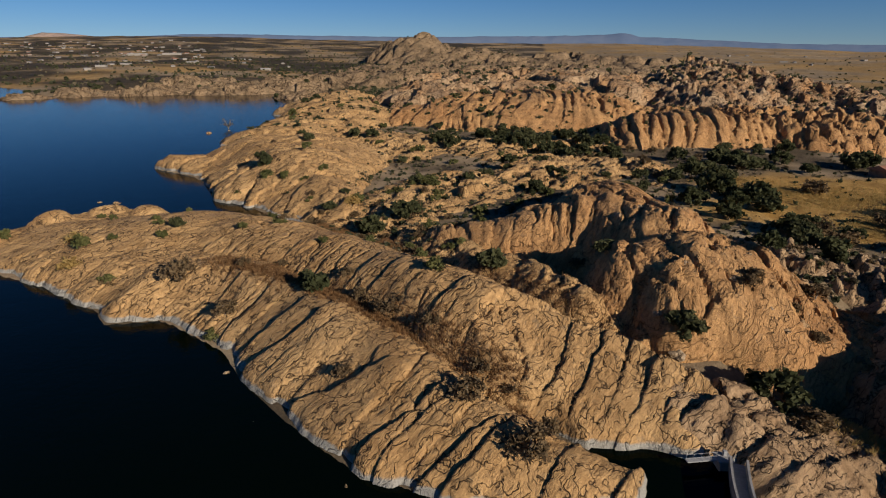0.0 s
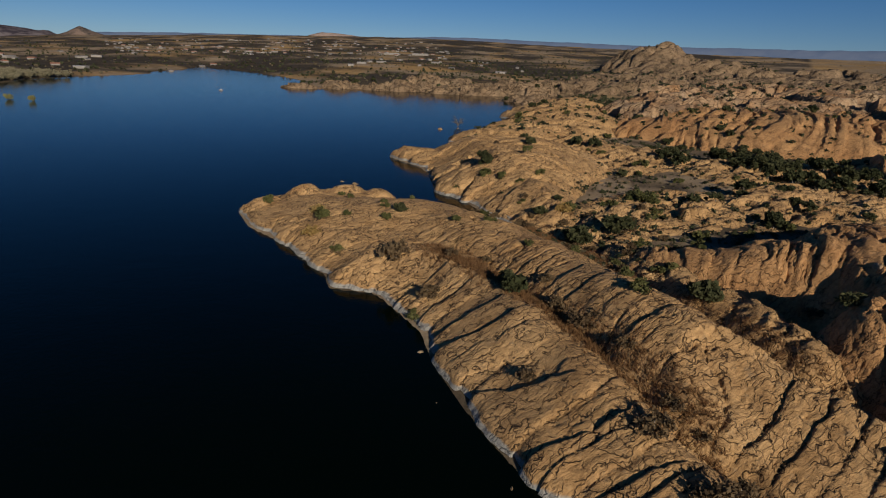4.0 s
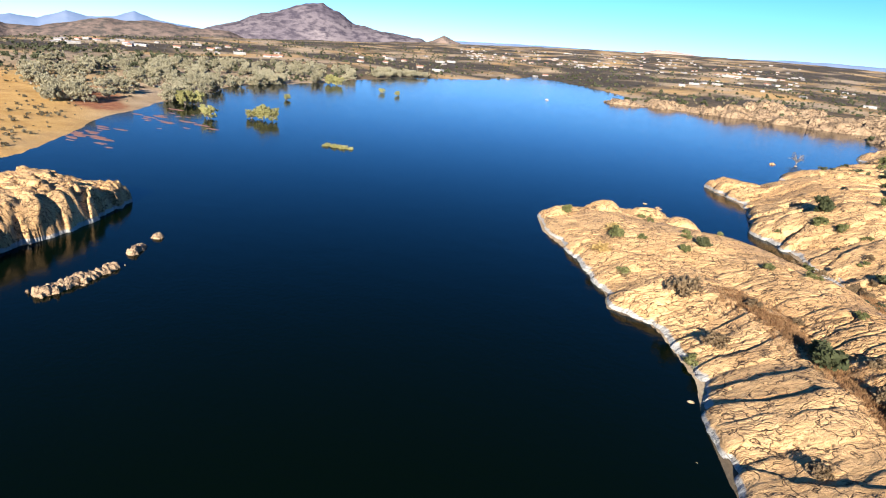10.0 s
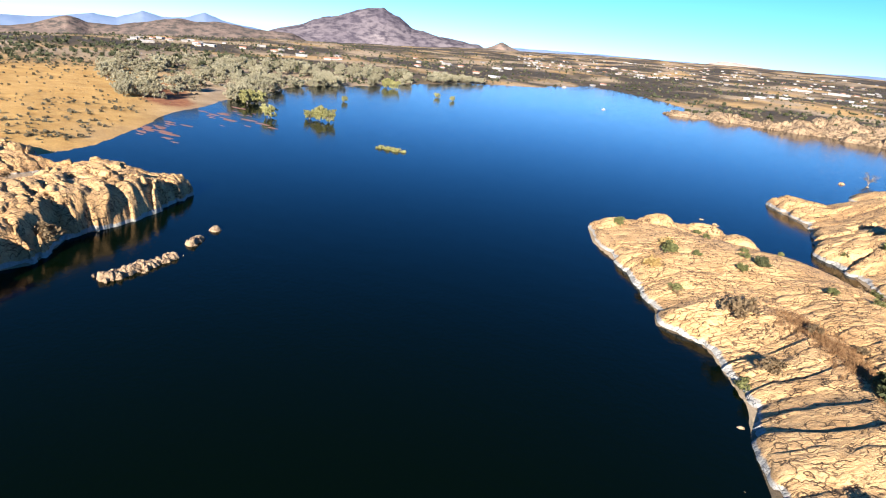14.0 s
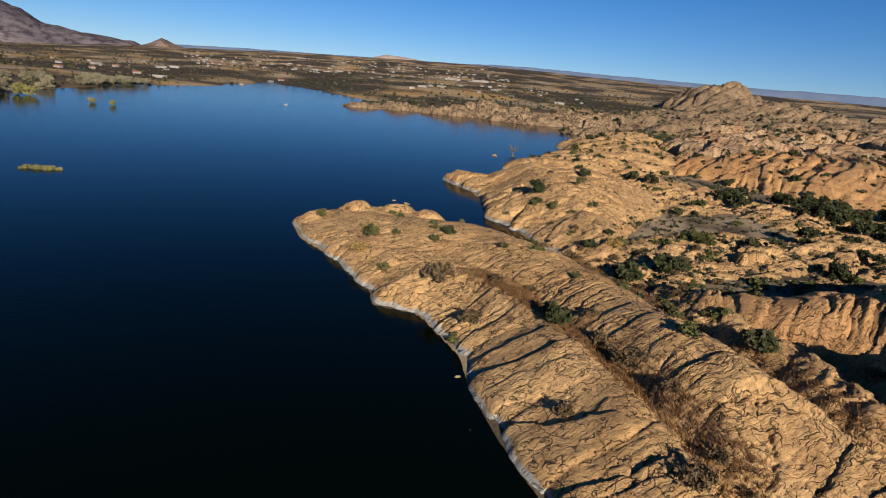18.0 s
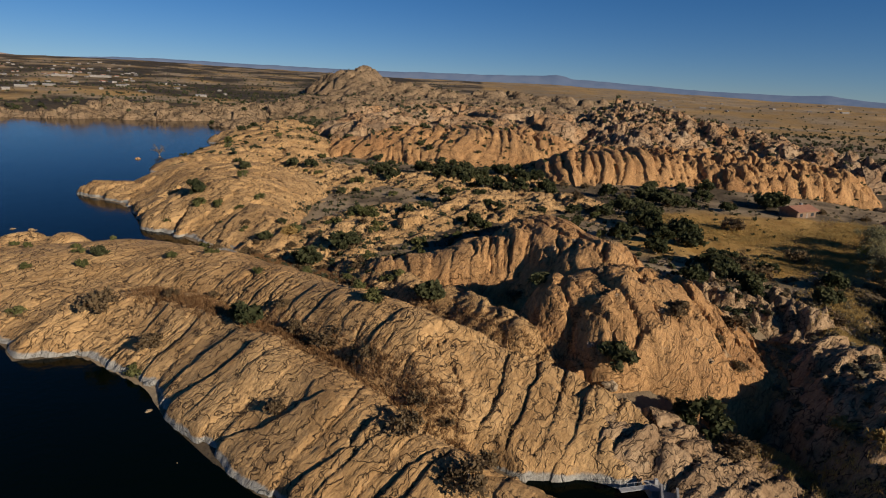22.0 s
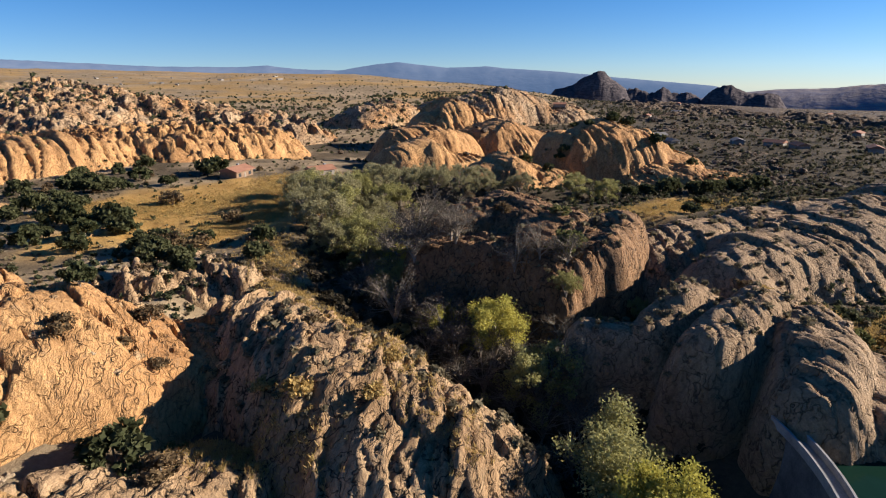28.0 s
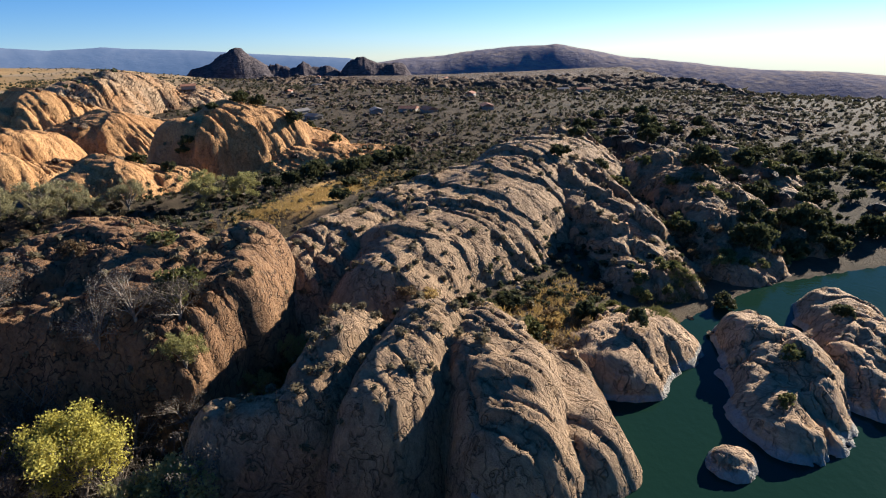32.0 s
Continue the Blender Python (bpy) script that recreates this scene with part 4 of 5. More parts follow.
rock("granite_dome", "far rose dome catching the low sun", [[(380, 350, 11, 30), (408, 356, 13, 34)]],
     rock_far, 1.1, 82, (5, 26), 2.0, 0.8, base=-14, seed=167, power=2.2)
rock("granite_dome", "pair of distant domes above the plain", [[(470, 334, 11, 36), (500, 344, 12, 38)], [(545, 395, 8, 30)]],
     rock_far, 1.3, 82, (5, 26), 2.0, 0.8, base=-16, seed=168, power=2.2)
rock("granite_dome", "dark humped domes at the edge of the plain", [[(610, 372, 16, 46), (640, 378, 14, 46)], [(580, 291, 4, 28)]],
     rock_far, 2.0, 70, (8, 30), 2.4, 1.0, base=-18, seed=169, power=2.2)
rock("outcrop", "small grey outcrop at the edge of the meadow", [[(101, 121, 3.2, 4), (107, 118, 2.5, 4)]],
     rock_grey, 0.4, 60, (2, 3), 0.8, 0.7, base=-2, seed=173, ragged=0.4)
rock("outcrop", "broken outcrop between dark junipers", [[(74, 120, 3.5, 5), (84, 112, 3, 4)]],
     rock_grey, 0.45, 60, (2, 4), 0.9, 0.8, base=-2, seed=179, ragged=0.4)


# ---- distant mountains ----
def mountains(name, label, mat, dist, depth, crest, foot, seed, rough=0.18, n=260):
    """A range on the skyline: crest rows give its azimuth and its angle of height in degrees."""
    az = np.linspace(crest[0][0], crest[-1][0], n)
    el = np.interp(az, [c[0] for c in crest], [c[1] for c in crest])
    k = np.linspace(0, 1, 26)
    A, K = np.meshgrid(np.radians(az), k, indexing="ij")
    R = dist + (K - 0.5) * depth
    x, y = R * np.sin(A), R * np.cos(A)
    top = (42 + dist * np.tan(np.radians(el)))[:, None]
    low = (42 + dist * math.tan(radians(foot))) - 40
    rise = np.sin(np.pi * np.clip(K, 0, 1)) ** 0.9
    z = low + (top - low) * rise * (1 + rough * fbm(x / depth * 5, y / depth * 5, 5, seed) * (1.3 - rise)) + rough * 0.25 * (top - low) * fbm(x / depth * 9, y / depth * 9, 4, seed + 3) * rise
    me = mesh_from(name, np.stack([x, y, z], -1).reshape(-1, 3), grid_faces(n, 26), mat)
    return tagged(new(name, me), label, "mountain", kind="structure")


mountains("granite_mountain", "granite mountain on the skyline, brown tinted purple with painted haze", mtn_granite, 4100, 900,
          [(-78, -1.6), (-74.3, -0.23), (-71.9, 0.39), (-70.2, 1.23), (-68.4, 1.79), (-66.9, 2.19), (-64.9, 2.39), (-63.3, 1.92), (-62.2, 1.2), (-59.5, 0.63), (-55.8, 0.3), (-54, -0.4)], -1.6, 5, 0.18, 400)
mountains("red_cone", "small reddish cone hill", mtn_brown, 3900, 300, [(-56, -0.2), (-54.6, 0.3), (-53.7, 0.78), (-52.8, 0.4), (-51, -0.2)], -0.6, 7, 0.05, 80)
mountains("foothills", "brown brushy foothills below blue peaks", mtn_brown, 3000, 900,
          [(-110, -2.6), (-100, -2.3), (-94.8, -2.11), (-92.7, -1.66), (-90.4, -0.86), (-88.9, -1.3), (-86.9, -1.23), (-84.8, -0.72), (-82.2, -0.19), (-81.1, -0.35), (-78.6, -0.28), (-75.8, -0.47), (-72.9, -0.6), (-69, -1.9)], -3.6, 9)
mountains("blue_peaks", "peaks behind the foothills, painted haze blue and glowing faintly", mtn_hazy_blue, 4300, 600,
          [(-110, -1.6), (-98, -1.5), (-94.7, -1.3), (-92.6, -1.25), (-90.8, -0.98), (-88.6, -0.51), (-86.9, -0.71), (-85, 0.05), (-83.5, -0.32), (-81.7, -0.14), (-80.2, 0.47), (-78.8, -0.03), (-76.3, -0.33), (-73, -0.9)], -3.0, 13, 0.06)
mountains("far_mesa", "long mesa along the horizon, painted haze blue and glowing faintly", mtn_hazy_blue, 4500, 500,
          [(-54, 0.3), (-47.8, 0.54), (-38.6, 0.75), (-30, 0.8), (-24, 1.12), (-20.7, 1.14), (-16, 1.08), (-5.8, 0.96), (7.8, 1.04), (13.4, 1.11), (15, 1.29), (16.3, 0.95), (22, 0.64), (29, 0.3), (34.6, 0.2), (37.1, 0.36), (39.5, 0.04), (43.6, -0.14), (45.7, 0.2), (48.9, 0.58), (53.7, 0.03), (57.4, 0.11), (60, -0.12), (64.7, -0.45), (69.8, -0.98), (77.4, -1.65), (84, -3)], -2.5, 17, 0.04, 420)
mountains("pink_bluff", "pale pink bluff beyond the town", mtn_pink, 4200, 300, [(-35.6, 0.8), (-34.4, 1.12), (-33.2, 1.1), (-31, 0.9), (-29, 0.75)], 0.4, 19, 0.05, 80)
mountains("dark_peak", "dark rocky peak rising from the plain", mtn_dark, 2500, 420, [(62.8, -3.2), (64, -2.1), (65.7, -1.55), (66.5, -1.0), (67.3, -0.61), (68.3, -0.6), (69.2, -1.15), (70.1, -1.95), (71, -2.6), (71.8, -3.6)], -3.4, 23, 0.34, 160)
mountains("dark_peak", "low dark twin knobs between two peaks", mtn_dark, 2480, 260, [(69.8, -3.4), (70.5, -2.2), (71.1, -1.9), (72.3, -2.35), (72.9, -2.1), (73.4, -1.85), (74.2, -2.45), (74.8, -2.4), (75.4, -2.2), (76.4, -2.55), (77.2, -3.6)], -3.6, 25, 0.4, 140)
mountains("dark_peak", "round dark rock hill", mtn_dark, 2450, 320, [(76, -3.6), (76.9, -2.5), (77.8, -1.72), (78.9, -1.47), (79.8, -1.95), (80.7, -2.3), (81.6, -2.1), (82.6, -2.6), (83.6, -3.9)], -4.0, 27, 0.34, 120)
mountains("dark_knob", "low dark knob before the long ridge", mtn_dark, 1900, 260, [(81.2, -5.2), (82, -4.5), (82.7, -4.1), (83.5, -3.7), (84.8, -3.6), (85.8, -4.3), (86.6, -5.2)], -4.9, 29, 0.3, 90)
mountains("long_ridge", "long smooth grassy ridge in shade, tinted bluish with painted haze", mtn_grass, 4000, 1300,
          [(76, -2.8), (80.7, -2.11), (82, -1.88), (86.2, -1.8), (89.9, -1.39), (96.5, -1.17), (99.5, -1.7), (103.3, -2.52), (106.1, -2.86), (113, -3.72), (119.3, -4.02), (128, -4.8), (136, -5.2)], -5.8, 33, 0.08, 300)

# ---- plants ----
PARTS = {}  # the parts of each thing


def part(name, me, parent, label="", loc=(0, 0, 0)):
    ob = new(name, me)
    ob.parent = parent
    PARTS.setdefault(parent.name, []).append(ob)
    ob.location = loc
    return tagged(ob, label)


def leaf_cloud(name, mat, rng, clumps, per, spread, leaf, flat=1.0):
    """Small leaf faces gathered round clump centres."""
    c = np.repeat(np.asarray(clumps, float), per, 0)
    off = rng.normal(size=c.shape)
    off /= np.linalg.norm(off, axis=1)[:, None] + 1e-9
    off *= (rng.random((len(c), 1)) ** 0.45) * c[:, 3:4] if c.shape[1] > 3 else spread
    pos = c[:, :3] + off[:, :3] * np.array([1, 1, flat])
    a = rng.normal(size=pos.shape)
    a /= np.linalg.norm(a, axis=1)[:, None]
    b = np.cross(a, rng.normal(size=pos.shape))
    b /= np.linalg.norm(b, axis=1)[:, None] + 1e-9
    s = leaf * (0.6 + 0.8 * rng.random((len(pos), 1)))
    quad = np.stack([pos - a * s, pos - b * s * 0.6, pos + a * s, pos + b * s * 0.6], 1).reshape(-1, 3)
    quad[:, 2] = np.maximum(quad[:, 2], 0.02)
    return mesh_from(name, quad, np.arange(len(quad)).reshape(-1, 4), mat, False)


def limbs(name, rods, sides=5):
    """Tapered rods from (start, end, radius, radius) rows."""
    verts, faces = [], []
    for p, q, r0, r1 in rods:
        p, q = Vector(p), Vector(q)
        w = (q - p).normalized()
        u = w.orthogonal().normalized()
        v = w.cross(u)
        n = len(verts)
        for c, r in ((p, r0), (q, r1)):
            for k in range(sides):
                a = 2 * math.pi * k / sides
                verts.append(c + u * (r * math.cos(a)) + v * (r * math.sin(a)))
        for k in range(sides):
            faces.append((n + k, n + (k + 1) % sides, n + sides + (k + 1) % sides, n + sides + k))
    return mesh_from(name, [tuple(v) for v in verts], faces, bark)


def shrub(name, label, category, mat, seed, per=26, leaf=0.11, height=0.75, gaps=0.35):
    """A bush one metre across: several stems and an uneven crown."""
    rng = np.random.default_rng(seed)
    root = tagged(new(name), label, category)
    clumps, rods = [], []
    for k in range(16):
        a, r = rng.random() * 6.283, 0.40 * rng.random() ** 0.6
        z = height * (0.22 + 0.62 * rng.random() * (1 - r))
        c = (r * math.cos(a), r * math.sin(a), z, 0.13 + gaps * 0.30 * rng.random())
        clumps.append(c)
        if k == 0:
            rods.append(((0, 0, -0.2), (0.06, 0.03, height * 0.6), 0.03, 0.01))
    part("stem", limbs("stem", rods), root)
    part("crown", leaf_cloud("crown", mat, rng, clumps, per, 0.2, leaf, 0.85), root)
    return root


def tree(name, label, mat, seed, leaves=44, leaf=0.055, bare=False, wide=0.86, low=0.20):
    """A tree one metre high: trunk, forking limbs and clumped crown."""
    rng = np.random.default_rng(seed)
    root = tagged(new(name), label, "tree")
    trunk = [((0, 0, -0.08), (0.02, 0.01, 0.16), 0.032, 0.026), ((0.02, 0.01, 0.16), (0.03, 0.03, 0.34), 0.026, 0.02)]
    rods, clumps = [], []
    for k in range(14):
        a = k * 2.4 + rng.random() * 0.8
        z0 = low * 0.4 + 0.20 * rng.random()
        r = wide * 0.5 * (0.45 + 0.55 * rng.random())
        tip = (r * math.cos(a), r * math.sin(a), low + (0.88 - low) * rng.random() ** 0.8)
        mid = (tip[0] * 0.5, tip[1] * 0.5, z0 + (tip[2] - z0) * 0.62)
        rods += [((0.02, 0.02, z0), mid, 0.016, 0.010), (mid, tip, 0.010, 0.003)]
        for j in range(5):
            end = (tip[0] + 0.14 * wide / 0.86 * rng.normal(), tip[1] + 0.14 * wide / 0.86 * rng.normal(), tip[2] + 0.08 * rng.normal())
            rods.append((mid, end, 0.006, 0.0015))
            clumps.append((*end, 0.07 + 0.07 * rng.random()))
        clumps.append((*tip, 0.10 + 0.05 * rng.random()))
    part("trunk", limbs("trunk", trunk, 7), root)
    part("limb", limbs("limb", rods, 4), root)
    part("crown", leaf_cloud("crown", mat, rng, clumps, leaves, 0.1, leaf), root)
    return root


def again(ob, m):
    """Another of a thing at the pose m, sharing its meshes and tags."""
    twin = ob.copy()
    scene.collection.objects.link(twin)
    twin.matrix_basis = m
    for piece in PARTS[ob.name]:
        sub = piece.copy()
        scene.collection.objects.link(sub)
        sub.parent = twin
    return twin


def stand(templates, spots, turn_seed, sink=0.1):
    """Set copies of the templates down at (x, y, size) rows; the first ones use the templates themselves."""
    rng = random.Random(turn_seed)
    for i, (x, y, s) in enumerate(spots):
        z = top_z(x, y) - sink * s * 0.3
        m = Matrix.Translation((x, y, z)) @ Matrix.Rotation(rng.random() * 6.283, 4, "Z") @ Matrix.Diagonal((s * rng.uniform(0.9, 1.12), s * rng.uniform(0.9, 1.12), s * rng.uniform(0.85, 1.15), 1))
        ob = templates[i % len(templates)]
        if i < len(templates):
            ob.matrix_basis = m
        else:
            again(ob, m)


junipers = [shrub("juniper", "dense dark green juniper bush among the rocks", "bush", leaf_juniper, k, 60, 0.075, 0.85) for k in (1, 2, 3)]
olives = [shrub("scrub_bush", "olive-green scrub bush growing in a rock crack", "bush", leaf_olive, k, 44, 0.07, 0.7, 0.45) for k in (4, 5, 6)]
browns = [shrub("dry_bush", "brown leafless bush in a rocky gully", "bush", leaf_brown, k, 44, 0.055, 0.7, 0.5) for k in (7, 8, 9)]
golds = [shrub("grass_clump", "tall gold grass clump on bare rock", "grass", leaf_gold, k, 40, 0.06, 0.4, 0.6) for k in (10, 11)]

stand(junipers, [(-57.6, 113.1, 3.6), (-21.9, 80.9, 5.4), (-27.4, 83.1, 2.2), (6.3, 96.2, 5.5), (24.7, 90.7, 4), (31.7, 72.2, 5.5), (40.2, 63.3, 7.5),
                 (-51.8, 201.5, 5), (-29.4, 149.1, 2.8), (-32.3, 141.8, 4), (-36.1, 249.3, 6), (-11.9, 134.4, 7), (-19.5, 125, 6.5), (-44.3, 254.2, 6), (-96, 405, 6),
                 (-1.8, 235, 7), (10.4, 256, 8), (17.7, 194, 6.5), (21, 268, 8), (31.6, 246, 6.5), (30.5, 204, 6)], 1)
stand(junipers[:1], [(-57.6, 113.1, 3.6), (60.7, 229, 7), (67.7, 179.6, 6.5), (72.5, 165, 8), (72, 146, 7), (82, 216, 8), (100, 208, 8), (117, 210, 8), (80, 145, 7), (75, 126, 6),
                     (47, 83, 4), (142, 202, 9), (75.8, 162, 8), (81.6, 154, 8), (74.5, 183, 9), (95, 211, 8), (98, 197, 8), (130, 232, 8), (137, 201, 9), (62, 150, 6), (66, 136, 6)], 2)
stand(junipers[1:2], [(-21.9, 80.9, 5.4), (110.7, -9.5, 3), (119.5, 8.4, 3.5), (121.4, 5.3, 4), (119.5, -5.2, 3.5), (124, -24.8, 3.5), (113.5, -33.9, 2.5), (114, 38, 3.5), (114, 32, 4),
                      (145, 45, 4), (178, 42, 5), (216, 48, 8), (210, 57, 8), (234, 41, 8), (174, -8, 4), (176, -17, 4), (139, -34, 6), (221, 52, 7), (205, 62, 7), (227, 46, 7), (240, 36, 7), (199, 66, 6)], 3)
stand(olives, [(-72.9, 104.3, 4), (-36.7, 77.6, 2.6), (-23.6, 96.8, 1.8), (-58.8, 108.7, 2.4), (-2.9, 77.5, 3), (-5.3, 84, 2.2), (-96.5, 115.5, 3.2), (-16.9, 156.7, 5), (-55.4, 164.8, 4.5),
               (-98.6, 354, 6), (-14.9, 223, 5.5), (-7.8, 163.4, 6), (6.2, 141.4, 4), (-61.2, 92.5, 2.8), (-68.5, 108.1, 2.2), (46.2, 63.2, 3.5), (113.6, 46.9, 6), (115, 36.4, 5),
               (116, 31.8, 5), (114.7, 3.4, 4), (103.9, -23.6, 2.5), (98, -20.5, 1.8), (111.5, 48, 6), (121.8, 53.3, 4), (-80, 128, 2), (-86, 133, 2)], 4)
stand(browns, [(-61, 92.5, 2.8), (-47, 90.8, 6.5), (-35.7, 80.7, 4), (-36.6, 92.5, 2.6), (-30.1, 93.4, 2.2), (-9.2, 73.7, 4.6), (-13.9, 77.9, 3.4), (-13.6, 61.4, 2.5), (1.5, 54.7, 3.8),
               (7.7, 48.2, 4.6), (3.1, 61, 3.5), (6.4, 59, 2.1), (41.7, 57.5, 5), (102.5, 164, 8), (82.7, 119.2, 6), (-117.7, -7.5, 5), (-161, -18, 6), (79, 41.6, 5), (80, 49, 3.4), (100, 131.4, 6),
               (79.3, 123, 7), (66.3, 108.5, 5), (118.2, 19, 2.6), (115, 15, 3.4), (103, 40, 3), (149, 52.8, 5), (-3, 68, 2.4), (-17, 84, 2.6), (10, 52, 3)], 5)
stand(golds, [(-72.1, 99.1, 4.5), (-27, 142.7, 5), (-77.9, 110.6, 4), (54.7, 52.2, 4), (55.2, 58.1, 3.2), (89.2, 68, 5), (118.6, 16, 3), (116.3, 1.2, 4), (117.8, -0.5, 3.6), (60, 45, 3), (66, 48, 3), (70, 60, 3)], 6)

# shrubs spread over the farther slabs, heaps and the brush east of the canyon
rng = random.Random(77)


def scatter(n, x0, x1, y0, y1, low, high, ok):
    rows = []
    while len(rows) < n:
        x, y = rng.uniform(x0, x1), rng.uniform(y0, y1)
        if ok(x, y) and top_z(x, y) > 0.4:
            rows.append((x, y, rng.uniform(low, high)))
    return rows


stand(junipers[2:3], [(6.3, 96.2, 5.5)] + scatter(60, -110, 60, 150, 420, 2.5, 5.5, lambda x, y: x > -110 + (y - 150) * -0.1 and x > -60 - (y - 150) * 0.2), 7)
stand(junipers[:1], [(-57.6, 113.1, 3.6)] + scatter(60, 140, 420, -90, 120, 4, 7, lambda x, y: x > 195 or y < -30), 8)
stand(olives[:1], [(-72.9, 104.3, 4)] + scatter(50, -110, 70, 140, 420, 2, 4.5, lambda x, y: x > -60 - (y - 150) * 0.2), 9)
stand(browns[:1], [(-61, 92.5, 2.8)] + scatter(45, 40, 200, 60, 240, 2, 4.5, lambda x, y: not (85 < x < 165 and 120 < y < 185)), 10)
stand(junipers[1:2], [(-21.9, 80.9, 5.4)] + scatter(30, 60, 130, 100, 240, 4, 7, lambda x, y: not (88 < x < 165 and 118 < y < 190)), 11)
stand(junipers[2:3], [(6.3, 96.2, 5.5)] + scatter(24, -10, 66, 205, 262, 5, 8.5, lambda x, y: abs(y - 250 + 0.35 * x) < 26), 12)

stand(junipers[1:2], [(-21.9, 80.9, 5.4)] + scatter(46, 126, 200, -120, -26, 3, 6, lambda x, y: in_poly(np.array([x]), np.array([y]), LAKE)[0] > 3), 40)
stand(olives[1:2], [(-36.7, 77.6, 2.6)] + scatter(30, 120, 190, -110, -20, 2.5, 5, lambda x, y: in_poly(np.array([x]), np.array([y]), LAKE)[0] > 2), 41)

stand(junipers[:1], [(-57.6, 113.1, 3.6)] + scatter(26, 130, 152, -64, -30, 2.5, 5.0, lambda x, y: in_poly(np.array([x]), np.array([y]), LAKE)[0] > 0.5), 42)
stand(olives[2:3], [(-23.6, 96.8, 1.8)] + scatter(26, 112, 150, -62, -6, 1.5, 3.4, lambda x, y: 0.5 < in_poly(np.array([x]), np.array([y]), LAKE)[0] < 9), 43)
stand(browns[2:3], [(-35.7, 80.7, 4)] + scatter(22, 108, 150, -60, 14, 1.2, 2.8, lambda x, y: 0.5 < in_poly(np.array([x]), np.array([y]), LAKE)[0] < 14), 44)
stand(browns[1:2], [(-47, 90.8, 6.5)] + scatter(34, -45, 30, 96, 160, 1.6, 3.6, lambda x, y: top_z(x, y) < 5.5), 45)
stand(junipers[2:3], [(6.3, 96.2, 5.5)] + scatter(44, -390, -140, 490, 690, 3, 7, lambda x, y: True), 47)
stand(olives[1:2], [(-36.7, 77.6, 2.6)] + scatter(30, -70, 20, 100, 175, 1.4, 3.2, lambda x, y: True), 46)
# cottonwoods, willows and bare trees along the canyon floor
greens = [tree("cottonwood", "olive-green cottonwood with thinning autumn leaves", leaf_cotton, k, 140, 0.0155) for k in (21, 22)]
yellows = [tree("cottonwood", "bright yellow-green cottonwood on the canyon floor", leaf_yellow, k, 140, 0.0155) for k in (23, 24)]
tall_green = [tree("cottonwood", "tall olive-green cottonwood below the dam", leaf_cotton, 33, 210, 0.0095, False, 0.46, 0.48)]
tall_yellow = [tree("cottonwood", "tall yellow cottonwood beside the dam", leaf_yellow, 34, 210, 0.0095, False, 0.46, 0.48)]
stand(tall_green, [(73, 22, 18)], 50)
stand(tall_yellow, [(67.5, 14.5, 15.5), (94.5, 50.5, 13.5)], 51)
bares = [tree("bare_tree", "leafless grey tree with spreading branches", leaf_grey, k, 34, 0.012, True, 0.85) for k in (25, 26)]
pales = [tree("willow", "pale grey-green willow losing its leaves", leaf_pale, k, 120, 0.0165, False, 0.95) for k in (27, 28)]
leaf_marsh = foliage("marsh_willow_twig", (0.22, 0.195, 0.12), (0.38, 0.34, 0.22))
far_pales = [tree("willow", "pale grey-green willow on the marshy shore", leaf_marsh, k, 30, 0.05, False, 0.95) for k in (29, 30)]
far_yellows = [tree("willow", "yellow-green willow clump standing in the shallows", leaf_cotton, 31, 40, 0.05, False, 0.95)]
stand(greens, [(89, 39, 11.5), (108, 97, 12), (113, 105, 11), (119, 113, 10), (104, 89, 10), (127, 129, 9), (135, 122, 9), (186, 79, 9), (192, 71, 9), (141, 112, 8), (100, 79, 9), (113, 94, 9), (96, 66, 6), (146, 130, 8), (135, 113, 9), (106, 44, 5), (112, 38, 4.5), (116, 34, 4.5)], 13)
stand(yellows, [(96, 62, 7), (108, 84, 7), (122, 134, 5), (97, 56, 6), (111, 90, 8), (118, 96, 7), (106, 79, 6)], 14)
stand(bares, [(99, 69, 10.4), (103, 74, 11.7), (97, 58, 9.1), (110, 46, 7.8), (86, 52, 7.8), (96, 83, 9.1), (93, 60, 11.7), (106, 67, 9.1), (83, 36, 6.5), (102, 62, 9.1), (114, 92, 10.4), (88, 60, 7.8), (-125, 318, 6), (106, 80, 11.7), (101, 73, 10.4), (98, 82, 10.4), (107, 69, 9.1), (99, 59, 9.1), (92, 71, 10.4), (97, 54, 9.1), (106, 54, 7.8), (89, 40, 7.8), (104, 44, 6.5), (103, 38, 5.2), (88, 33, 8), (92, 38, 8), (85, 42, 8), (94, 47, 8), (101, 49, 8), (108, 50, 7), (87, 48, 8), (80, 30, 8), (95, 66, 9), (90, 56, 9)], 15)
stand(pales, [(116, 121, 9), (121, 127, 9), (112, 115, 10), (126, 118, 9), (131, 140, 8), (151, 118, 9), (158, 112, 9), (166, 107, 8), (109, 107, 10), (139, 131, 8), (146, 126, 8), (104, 99, 9), (118, 104, 9),
              (172, 100, 7), (178, 94, 7), (131, 110, 8), (152, 128, 8), (125, 107, 9), (156, 123, 8), (166, 120, 8), (173, 106, 8), (120, 98, 8), (108, 88, 7), (143, 118, 8)], 16)


# willow belt on the marshy west shore
def belt(n, az0, az1, d0, d1, seed):
    r2 = np.random.default_rng(seed)
    rows = []
    while len(rows) < n:
        az, r = radians(r2.uniform(az0, az1)), r2.uniform(260, 760)
        x, y = r * math.sin(az), r * math.cos(az)
        d = float(in_poly(np.array([x]), np.array([y]), LAKE)[0])
        if d0 < d < d1:
            rows.append((x, y, r2.uniform(5.0, 9.0)))
    return rows


